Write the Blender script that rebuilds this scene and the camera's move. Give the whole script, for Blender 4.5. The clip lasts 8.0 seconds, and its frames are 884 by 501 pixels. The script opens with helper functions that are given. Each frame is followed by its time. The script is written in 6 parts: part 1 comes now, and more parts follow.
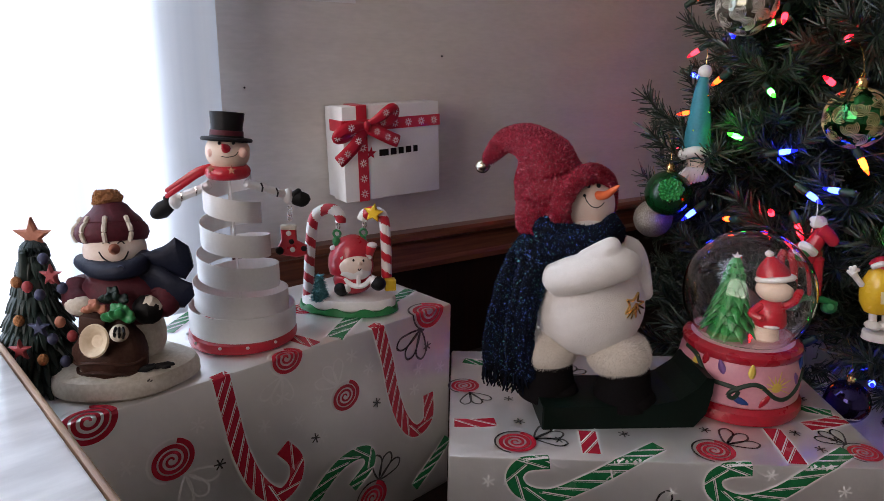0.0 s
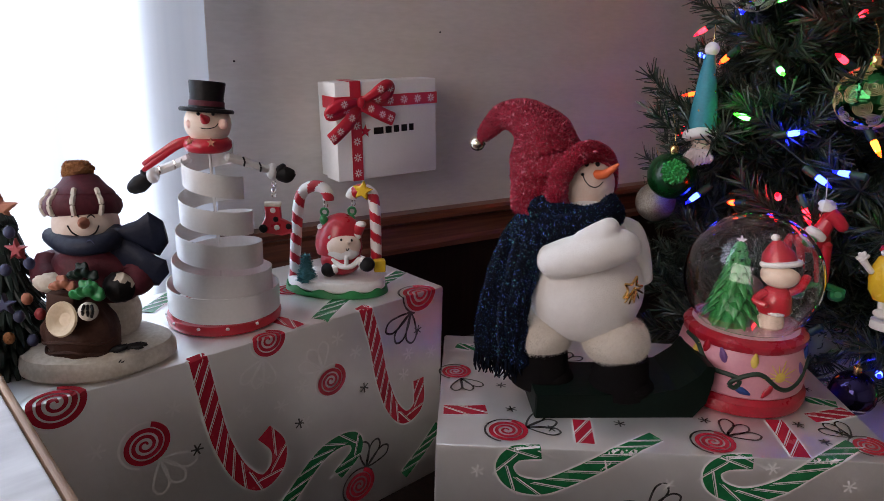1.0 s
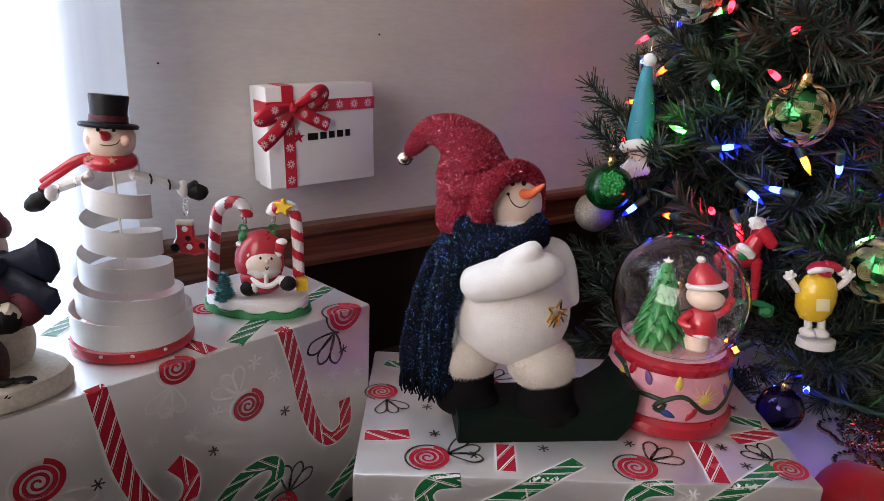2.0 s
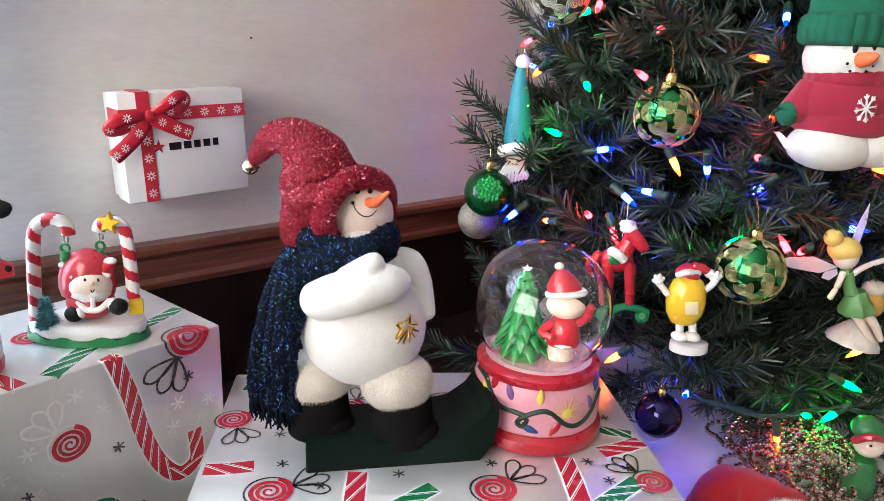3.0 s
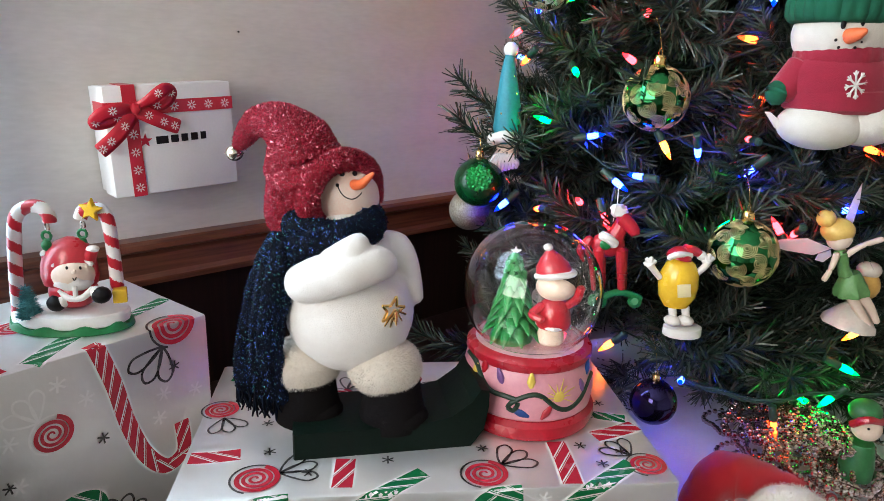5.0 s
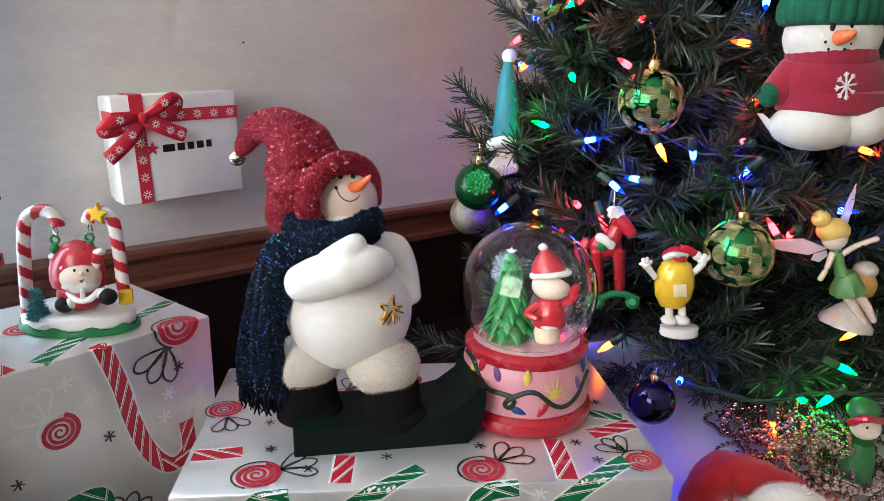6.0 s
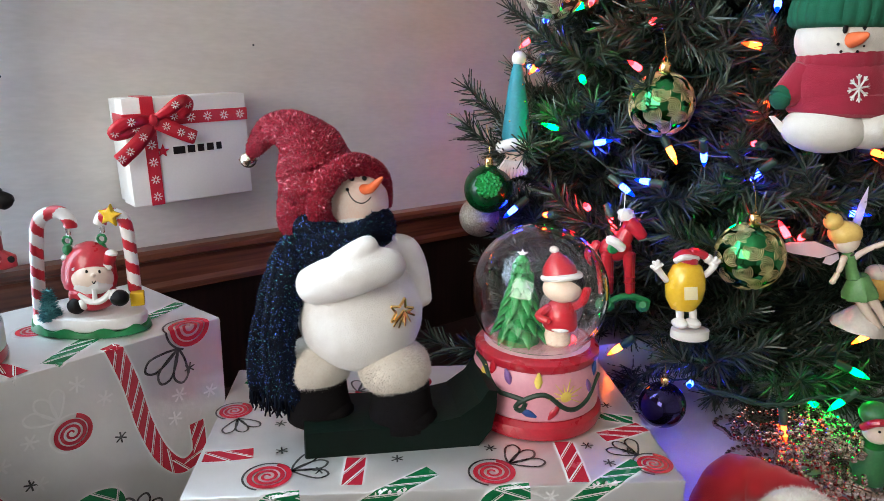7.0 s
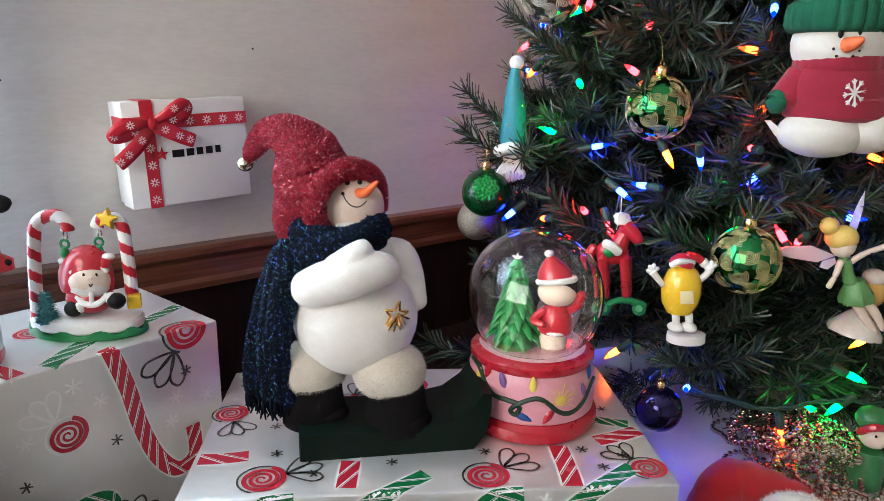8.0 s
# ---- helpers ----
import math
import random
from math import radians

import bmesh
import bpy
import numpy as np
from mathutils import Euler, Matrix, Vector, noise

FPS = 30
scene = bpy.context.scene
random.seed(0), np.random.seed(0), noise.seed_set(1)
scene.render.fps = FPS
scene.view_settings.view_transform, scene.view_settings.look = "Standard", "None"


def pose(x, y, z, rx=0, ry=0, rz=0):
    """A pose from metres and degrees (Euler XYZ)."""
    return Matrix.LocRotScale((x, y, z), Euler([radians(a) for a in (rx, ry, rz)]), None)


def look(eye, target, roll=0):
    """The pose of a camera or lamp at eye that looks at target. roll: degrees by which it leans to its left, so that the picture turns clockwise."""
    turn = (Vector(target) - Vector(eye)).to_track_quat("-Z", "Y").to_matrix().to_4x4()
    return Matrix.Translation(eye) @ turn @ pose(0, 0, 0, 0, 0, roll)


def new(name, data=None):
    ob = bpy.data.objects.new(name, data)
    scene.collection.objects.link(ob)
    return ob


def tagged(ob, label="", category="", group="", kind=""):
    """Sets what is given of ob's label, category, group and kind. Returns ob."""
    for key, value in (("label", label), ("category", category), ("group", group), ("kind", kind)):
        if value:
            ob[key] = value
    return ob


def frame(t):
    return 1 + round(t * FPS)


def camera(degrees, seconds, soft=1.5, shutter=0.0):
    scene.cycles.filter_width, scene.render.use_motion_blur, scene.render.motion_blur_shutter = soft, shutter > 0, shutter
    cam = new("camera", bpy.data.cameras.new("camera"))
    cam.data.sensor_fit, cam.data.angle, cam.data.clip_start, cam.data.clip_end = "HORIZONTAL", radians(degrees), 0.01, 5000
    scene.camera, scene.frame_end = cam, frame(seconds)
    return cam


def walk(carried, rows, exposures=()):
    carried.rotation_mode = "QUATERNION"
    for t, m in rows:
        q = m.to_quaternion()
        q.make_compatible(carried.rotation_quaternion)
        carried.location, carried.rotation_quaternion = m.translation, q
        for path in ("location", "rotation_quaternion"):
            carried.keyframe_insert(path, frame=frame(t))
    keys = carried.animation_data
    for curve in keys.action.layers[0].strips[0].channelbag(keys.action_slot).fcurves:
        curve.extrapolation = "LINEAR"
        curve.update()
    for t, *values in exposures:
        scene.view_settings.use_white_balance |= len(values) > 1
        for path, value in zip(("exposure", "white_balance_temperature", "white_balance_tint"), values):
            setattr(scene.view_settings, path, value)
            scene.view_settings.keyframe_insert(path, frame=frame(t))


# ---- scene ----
cam = camera(65.4, 8.0, 0.8)
PATH = [
    (0, (-0.1366, 0.0239, 1.0182), (0.4025, 0.8218, 0.7486), 0.98),
    (0.5, (-0.1245, 0.0289, 1.0127), (0.4097, 0.8281, 0.7373), 1.15),
    (1, (-0.1162, 0.0354, 1.0074), (0.4151, 0.8319, 0.7187), 1.55),
    (1.5, (-0.0992, 0.0414, 1.0185), (0.4290, 0.8348, 0.7158), 1.85),
    (2, (-0.0786, 0.0368, 1.0264), (0.4934, 0.7994, 0.7242), 2.76),
    (2.2, (-0.0641, 0.0315, 1.0274), (0.5366, 0.7727, 0.7276), 3.22),
    (2.7, (-0.0186, 0.0223, 1.0232), (0.6133, 0.7410, 0.7339), 2.67),
    (3.3, (-0.0026, 0.0191, 1.0217), (0.6402, 0.7299, 0.7361), 2.48),
    (3.5, (-0.0038, 0.0206, 1.0222), (0.6380, 0.7315, 0.7346), 2.42),
    (4, (-0.0057, 0.0220, 1.0219), (0.6352, 0.7344, 0.7359), 2.40),
    (4.5, (0.0014, 0.0212, 1.0092), (0.6421, 0.7354, 0.7275), 1.93),
    (4.7, (0.0023, 0.0202, 1.0062), (0.6453, 0.7329, 0.7260), 1.83),
    (5.8, (0.0018, -0.0003, 0.9993), (0.6371, 0.7260, 0.7368), 0.99),
    (6, (0.0015, -0.0003, 0.9992), (0.6355, 0.7276, 0.7383), 1.01),
    (6.5, (0.0000, 0.0000, 1.0000), (0.6306, 0.7317, 0.7412), 1.00),
    (7, (-0.0014, 0.0023, 0.9987), (0.6272, 0.7363, 0.7414), 1.01),
    (7.5, (0.0005, -0.0001, 0.9998), (0.6263, 0.7366, 0.7436), 1.03),
    (8, (0.0021, -0.0022, 1.0002), (0.6279, 0.7353, 0.7461), 1.05),
]
EXPOSURES = [(0.0, -0.38, 6560, 19), (0.5, -0.16, 6560, 20), (1.0, -0.42, 6560, 20), (1.5, -0.56, 6560, 20), (2.0, 0.10, 6500, 18), (3.4, 1.08, 6150, 6), (4.0, 0.94, 6150, 6), (4.7, 0.74, 6180, 6), (6.5, 0.70, 6180, 6), (8.0, 0.66, 6180, 6)]
CURTAIN_WATTS, FILL_WATTS = 62.0, 22.0
SIDE = (-0.122, 0.400, 9.0, 0.840)
TALL = (-0.126, 0.447, 0.330, 0.040)
BOX_WALL = (0.2105, 0.3405, 0.8535, 0.963, 0.738)
walk(cam, [(t, look(eye, target, roll)) for t, eye, target, roll in PATH], EXPOSURES)

# ---- world and lights ----
world = bpy.data.worlds.new("sky")
scene.world = world
world.use_nodes = True
wn = world.node_tree.nodes
sky = wn.new("ShaderNodeTexSky")
sky.sky_type = 'NISHITA'
sky.sun_disc = False
sky.sun_elevation = radians(25)
sky.sun_rotation = radians(200)
wn["Background"].inputs["Strength"].default_value = 0.12
world.node_tree.links.new(sky.outputs[0], wn["Background"].inputs["Color"])


def area_lamp(name, m, sx, sy, watts, colour):
    data = bpy.data.lights.new(name, "AREA")
    data.shape, data.size, data.size_y, data.energy, data.color = "RECTANGLE", sx, sy, watts, colour
    ob = new(name, data)
    ob.matrix_world = m
    return ob


# daylight in the curtained window; fill from an added, unseen side window
area_lamp("window_daylight", look((-0.58, 1.02, 1.35), (-0.42, 0.0, 1.2)), 1.15, 1.5, CURTAIN_WATTS, (0.80, 0.91, 1.0))
area_lamp("side_fill", look((-1.58, -0.08, 1.50), (0.2, 0.20, 1.10)), 1.3, 1.15, FILL_WATTS, (1.0, 0.90, 0.80))


# ---- materials ----
def surface(name, c1, c2=None, rough=0.5, metal=0.0, scale=40.0, fine=400.0, bump=0.15, depth=0.001,
            stretch=(1, 1, 1), island=None, coat=0.0, sheen=0.0, spread=0.5, spec=0.5):
    """Two-scale noise between two colours, with relief and uneven gloss, in metres of the object."""
    m = bpy.data.materials.new(name)
    m.use_nodes = True
    nt = m.node_tree
    n, l = nt.nodes, nt.links
    b = n["Principled BSDF"]
    c2 = c2 or tuple(min(1, v * 0.8) for v in c1)
    tc = n.new("ShaderNodeTexCoord")
    mp = n.new("ShaderNodeMapping")
    mp.inputs["Scale"].default_value = stretch
    l.new(tc.outputs["Object"], mp.inputs[0])
    big, small = n.new("ShaderNodeTexNoise"), n.new("ShaderNodeTexNoise")
    for tex, s in ((big, scale), (small, fine)):
        tex.inputs["Scale"].default_value = s
        tex.inputs["Detail"].default_value = 4
        l.new(mp.outputs[0], tex.inputs["Vector"])
    add = n.new("ShaderNodeMath")
    add.operation = "ADD"
    l.new(big.outputs[0], add.inputs[0])
    l.new(small.outputs[0], add.inputs[1])
    ramp = n.new("ShaderNodeMapRange")
    ramp.inputs["From Min"].default_value = 1 - (0.62 - 0.45 * spread)
    ramp.inputs["From Max"].default_value = 1 + (0.62 - 0.45 * spread)
    l.new(add.outputs[0], ramp.inputs[0])
    mix = n.new("ShaderNodeMix")
    mix.data_type = "RGBA"
    mix.inputs[6].default_value, mix.inputs[7].default_value = (*c2, 1), (*c1, 1)
    l.new(ramp.outputs[0], mix.inputs[0])
    colour = mix.outputs[2]
    if island:
        geo = n.new("ShaderNodeNewGeometry")
        mix2 = n.new("ShaderNodeMix")
        mix2.data_type = "RGBA"
        power = n.new("ShaderNodeMath")
        power.operation = "POWER"
        power.inputs[1].default_value = 2.2
        l.new(geo.outputs["Random Per Island"], power.inputs[0])
        l.new(power.outputs[0], mix2.inputs[0])
        l.new(colour, mix2.inputs[6])
        mix2.inputs[7].default_value = (*island, 1)
        colour = mix2.outputs[2]
    l.new(colour, b.inputs["Base Color"])
    b.inputs["Metallic"].default_value = metal
    gloss = n.new("ShaderNodeMapRange")
    gloss.inputs["To Min"].default_value, gloss.inputs["To Max"].default_value = max(0.02, rough - 0.08), min(1, rough + 0.08)
    l.new(big.outputs[0], gloss.inputs[0])
    l.new(gloss.outputs[0], b.inputs["Roughness"])
    b.inputs["Coat Weight"].default_value = coat
    b.inputs["Specular IOR Level"].default_value = spec
    b.inputs["Sheen Weight"].default_value = sheen
    if bump:
        bp = n.new("ShaderNodeBump")
        bp.inputs["Strength"].default_value, bp.inputs["Distance"].default_value = bump, depth
        l.new(add.outputs[0], bp.inputs["Height"])
        l.new(bp.outputs[0], b.inputs["Normal"])
    return m


def glow(name, colour, power, body):
    """A lit coloured bulb: clear plastic that gives off its own light."""
    m = bpy.data.materials.new(name)
    m.use_nodes = True
    b = m.node_tree.nodes["Principled BSDF"]
    b.inputs["Base Color"].default_value = (*body, 1)
    b.inputs["Roughness"].default_value = 0.15
    b.inputs["Emission Color"].default_value = (*colour, 1)
    b.inputs["Emission Strength"].default_value = power
    return m


def clear(name, tint=(1, 1, 1), rough=0.0, ior=1.45):
    m = bpy.data.materials.new(name)
    m.use_nodes = True
    b = m.node_tree.nodes["Principled BSDF"]
    b.inputs["Base Color"].default_value = (*tint, 1)
    b.inputs["Roughness"].default_value = rough
    b.inputs["Transmission Weight"].default_value = 1
    b.inputs["IOR"].default_value = ior
    return m


def sheer(name):
    """Thin white curtain cloth that lets daylight through, with fold shade painted in bands."""
    m = bpy.data.materials.new(name)
    m.use_nodes = True
    n, l = m.node_tree.nodes, m.node_tree.links
    n.remove(n["Principled BSDF"])
    out = n["Material Output"]
    a, t, x = n.new("ShaderNodeBsdfDiffuse"), n.new("ShaderNodeBsdfTranslucent"), n.new("ShaderNodeMixShader")
    tc, w = n.new("ShaderNodeTexCoord"), n.new("ShaderNodeTexNoise")
    mp = n.new("ShaderNodeMapping")
    mp.inputs["Scale"].default_value = (5.5, 5.5, 0.12)
    w.inputs["Scale"].default_value = 4
    w.inputs["Detail"].default_value = 5
    l.new(tc.outputs["Object"], mp.inputs[0])
    l.new(mp.outputs[0], w.inputs["Vector"])
    mr = n.new("ShaderNodeMix")
    mr.data_type = "RGBA"
    # bluish grey bands put the shade of the folds into the colour
    mr.inputs[6].default_value, mr.inputs[7].default_value = (0.40, 0.50, 0.62, 1), (0.97, 0.98, 0.99, 1)
    l.new(w.outputs[0], mr.inputs[0])
    l.new(mr.outputs[2], a.inputs[0])
    l.new(mr.outputs[2], t.inputs[0])
    x.inputs[0].default_value = 0.62
    l.new(a.outputs[0], x.inputs[1])
    l.new(t.outputs[0], x.inputs[2])
    l.new(x.outputs[0], out.inputs[0])
    return m


def weave(name, c1, c2):
    """Linen wallpaper: short horizontal slubs over a soft mottle."""
    m = surface(name, c1, c2, rough=0.75, scale=14, fine=130, bump=0.16, depth=0.0006, stretch=(0.55, 1, 2.4), spread=0.55)
    return m


WHITE = surface("white_paint", (0.80, 0.79, 0.77), (0.70, 0.69, 0.67), 0.6)
PAPER = surface("wrapping_paper", (0.86, 0.845, 0.83), (0.80, 0.785, 0.77), 0.36, metal=0.72, scale=16, fine=70, bump=0.28, depth=0.0016)
PRINT_RED = surface("print_red", (0.55, 0.025, 0.05), (0.42, 0.015, 0.035), 0.25, scale=60, bump=0.05)
PRINT_GREEN = surface("print_green", (0.015, 0.21, 0.07), (0.01, 0.13, 0.045), 0.25, scale=60, bump=0.05)
PRINT_PALE = surface("print_pale", (0.84, 0.82, 0.80), (0.75, 0.72, 0.72), 0.3, scale=60, bump=0.05)
# plain white for foil: its bright reflection is put into the colour
PRINT_FOIL_LIT = surface("print_foil_lit", (0.95, 0.94, 0.93), (0.88, 0.86, 0.84), 0.22, scale=90, bump=0.2)
WALLPAPER = weave("linen_wallpaper", (0.70, 0.655, 0.605), (0.60, 0.56, 0.515))
DARK_WOOD = surface("dark_wood", (0.190, 0.062, 0.030), (0.075, 0.021, 0.011), 0.33, scale=14, fine=90, stretch=(0.12, 1, 3), bump=0.12, coat=0.25, spread=0.9)
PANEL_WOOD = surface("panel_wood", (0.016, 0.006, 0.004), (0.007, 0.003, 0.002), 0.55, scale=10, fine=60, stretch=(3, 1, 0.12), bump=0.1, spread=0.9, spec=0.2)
FLOOR_WOOD = surface("floor_wood", (0.16, 0.085, 0.045), (0.09, 0.045, 0.022), 0.4, scale=6, fine=50, stretch=(0.15, 3, 1), bump=0.1, spread=0.9)
PLASTER = surface("ceiling_plaster", (0.74, 0.71, 0.67), (0.66, 0.63, 0.59), 0.85, scale=5, fine=120, bump=0.2)
CURTAIN = sheer("sheer_curtain")
MARBLE = surface("marble_top", (0.80, 0.79, 0.78), (0.58, 0.57, 0.57), 0.25, scale=7, fine=24, stretch=(1, 3.5, 1), bump=0.02, coat=0.3, spread=0.9)
EDGE_WOOD = surface("edge_wood", (0.42, 0.27, 0.16), (0.25, 0.14, 0.075), 0.5, scale=20, fine=120, stretch=(1, 0.15, 1), spread=0.9)
SHEET = surface("white_sheet", (0.78, 0.77, 0.80), (0.66, 0.65, 0.69), 0.85, scale=30, fine=600, bump=0.25, sheen=0.3)
PLASTIC_WHITE = surface("plastic_white", (0.82, 0.80, 0.77), (0.74, 0.72, 0.69), 0.4, scale=80, bump=0.06)
METAL_WHITE = surface("metal_white", (0.80, 0.795, 0.78), (0.73, 0.72, 0.70), 0.3, scale=40, bump=0.05, coat=0.4)
PLASTIC_RED = surface("plastic_red", (0.55, 0.018, 0.035), (0.42, 0.012, 0.025), 0.3, scale=70, bump=0.08, coat=0.4)
PLASTIC_GREEN = surface("plastic_green", (0.02, 0.24, 0.07), (0.012, 0.16, 0.045), 0.35, scale=70, bump=0.1)
PLASTIC_YELLOW = surface("plastic_yellow", (0.85, 0.56, 0.03), (0.75, 0.46, 0.02), 0.25, scale=60, bump=0.04, coat=0.5)
BLACK = surface("black_paint", (0.008, 0.008, 0.009), (0.014, 0.013, 0.014), 0.45, scale=60, bump=0.12, spec=0.15)
SKIN_PAINT = surface("cream_paint", (0.80, 0.66, 0.54), (0.72, 0.56, 0.45), 0.55, scale=60, bump=0.06)
FLEECE = surface("white_fleece", (0.83, 0.80, 0.76), (0.74, 0.70, 0.66), 0.95, scale=120, fine=1300, bump=0.5, depth=0.0012, sheen=0.6)
FUR = surface("white_fur", (0.84, 0.78, 0.70), (0.72, 0.65, 0.56), 0.9, island=(0.86, 0.82, 0.75), bump=0, spec=0.15)
TINSEL_RED = surface("red_chenille", (0.25, 0.006, 0.020), (0.13, 0.003, 0.010), 0.6, island=(0.55, 0.020, 0.065), bump=0, spec=0.2)
GLINT_RED = surface("red_glint", (0.92, 0.42, 0.48), (0.75, 0.10, 0.18), 0.22, metal=0.7, bump=0, scale=500)
TINSEL_NAVY = surface("navy_chenille", (0.0022, 0.0030, 0.0075), (0.0015, 0.002, 0.004), 0.8, island=(0.005, 0.010, 0.024), bump=0, spec=0.1)
GLINT_NAVY = surface("navy_glint", (0.10, 0.20, 0.62), (0.05, 0.09, 0.35), 0.22, metal=0.75, bump=0, scale=60)
GLINT_TEAL = surface("teal_glint", (0.14, 0.42, 0.46), (0.05, 0.22, 0.20), 0.22, metal=0.75, bump=0, scale=60)
BOOT_CLOTH = surface("black_felt", (0.006, 0.005, 0.006), (0.010, 0.009, 0.009), 0.95, bump=0.4, fine=1200, spec=0.08)
SLED_PAINT = surface("dark_green_paint", (0.0045, 0.012, 0.0085), (0.003, 0.0075, 0.0055), 0.5, scale=20, bump=0.12, spec=0.12)
ORANGE = surface("orange_paint", (0.85, 0.19, 0.06), (0.72, 0.13, 0.04), 0.5, scale=90, bump=0.08)
GOLD = surface("gold", (0.95, 0.68, 0.28), (0.85, 0.55, 0.20), 0.2, metal=1.0, scale=90, bump=0.1)
SILVER = surface("silver", (0.88, 0.86, 0.84), (0.75, 0.73, 0.72), 0.15, metal=1.0, scale=90, bump=0.05)
NEEDLE = surface("pine_needles", (0.010, 0.030, 0.017), (0.006, 0.018, 0.011), 0.36, island=(0.092, 0.112, 0.080), bump=0, scale=20)
BARK = surface("branch_wire", (0.05, 0.035, 0.02), (0.03, 0.02, 0.012), 0.8)


# ---- building ----
class Shape:
    """Gathers verts and faces of one mesh, with a material index for each face."""

    def __init__(self):
        self.v, self.f, self.m = [], [], []

    def grid(self, rows, mat, closed=True, capped=True):
        base, n = len(self.v), len(rows[0])
        for row in rows:
            self.v.extend(tuple(p) for p in row)
        for i in range(len(rows) - 1):
            for j in range(n if closed else n - 1):
                k = (j + 1) % n
                self.f.append((base + i * n + j, base + i * n + k, base + (i + 1) * n + k, base + (i + 1) * n + j))
                self.m.append(mat)
        if capped and closed:
            self.f.append(tuple(base + j for j in reversed(range(n))))
            self.f.append(tuple(base + (len(rows) - 1) * n + j for j in range(n)))
            self.m += [mat, mat]
        return self

    def lathe(self, profile, mat, at=(0, 0, 0), turn=None, n=32, squash=1.0, wave=None):
        """profile: (radius, height) from bottom to top."""
        turn = turn or Matrix()
        at = Vector(at)
        rows = []
        for r, z in profile:
            row = []
            for j in range(n):
                a = 2 * math.pi * j / n
                k = r * (wave(a, z) if wave else 1)
                row.append(at + turn.to_3x3() @ Vector((k * math.cos(a), k * squash * math.sin(a), z)))
            rows.append(row)
        return self.grid(rows, mat)

    def ball(self, at, r, mat, turn=None, n=20, lump=0.0):
        r = (r, r, r) if isinstance(r, (int, float)) else r
        turn = (turn or Matrix()).to_3x3()
        rows = []
        for i in range(n // 2 + 1):
            p = math.pi * min(max(i / (n // 2), 0.02), 0.98)
            row = []
            for j in range(n):
                a = 2 * math.pi * j / n
                d = Vector((math.sin(p) * math.cos(a), math.sin(p) * math.sin(a), -math.cos(p)))
                if lump:
                    d *= 1 + lump * noise.noise(d * 2.2 + Vector(at) * 90)
                row.append(Vector(at) + turn @ Vector((d.x * r[0], d.y * r[1], d.z * r[2])))
            rows.append(row)
        return self.grid(rows, mat)

    def tube(self, pts, radii, mat, n=12, flat=1.0, smooth=5, up=(0, 0, 1), lump=0.0, ends=True):
        """A tube along a smoothed line; flat squeezes it along the up direction."""
        pts, radii = curve_points(pts, radii, smooth)
        rows = []
        for i, (p, r) in enumerate(zip(pts, radii)):
            d = (pts[min(i + 1, len(pts) - 1)] - pts[max(i - 1, 0)]).normalized()
            u = Vector(up)
            if abs(d.dot(u)) > 0.95:
                u = Vector((0, 1, 0)) if abs(d.y) < 0.9 else Vector((1, 0, 0))
            s = d.cross(u).normalized()
            u = d.cross(s).normalized()
            row = []
            for j in range(n):
                a = 2 * math.pi * j / n
                k = r * (1 + (lump * noise.noise(Vector((p.x * 70 + math.cos(a), p.y * 70 + math.sin(a), p.z * 70))) if lump else 0))
                row.append(p + s * (k * math.cos(a)) + u * (k * flat * math.sin(a)))
            rows.append(row)
        if ends:
            first, last = rows[0], rows[-1]
            c0, c1 = sum(first, Vector()) / n, sum(last, Vector()) / n
            e0 = (pts[0] - pts[1]).normalized() * radii[0] * 0.5
            e1 = (pts[-1] - pts[-2]).normalized() * radii[-1] * 0.5
            rows = [[c0 + (q - c0) * 0.5 + e0 for q in first]] + rows + [[c1 + (q - c1) * 0.5 + e1 for q in last]]
        return self.grid(rows, mat)

    def block(self, at, size, mat, turn=None, edge=0.0):
        """A box with chamfered edges."""
        turn = (turn or Matrix()).to_3x3()
        bm = bmesh.new()
        bmesh.ops.create_cube(bm, size=1)
        bmesh.ops.scale(bm, vec=size, verts=bm.verts)
        if edge:
            bmesh.ops.bevel(bm, geom=list(bm.edges), offset=edge, segments=2, affect="EDGES", profile=0.5)
        return self.take(bm, mat, Matrix.Translation(at) @ turn.to_4x4())

    def take(self, bm, mat, m=None):
        base = len(self.v)
        bm.verts.index_update()
        for v in bm.verts:
            self.v.append(tuple(m @ v.co if m else v.co))
        for f in bm.faces:
            self.f.append(tuple(base + v.index for v in f.verts))
            self.m.append(mat)
        bm.free()
        return self

    def slab(self, outline, thick, mat, m=None, round_=0.0):
        """A flat outline (x, z) with a thickness along y."""
        m = m or Matrix()
        base, n = len(self.v), len(outline)
        c = Vector((sum(p[0] for p in outline) / n, 0, sum(p[1] for p in outline) / n))
        rows = []
        for y, k in ((-thick / 2, 1 - round_), (-thick / 4, 1), (thick / 4, 1), (thick / 2, 1 - round_)):
            rows.append([m @ (Vector((c.x + (x - c.x) * k, y, c.z + (z - c.z) * k))) for x, z in outline])
        return self.grid(rows, mat)

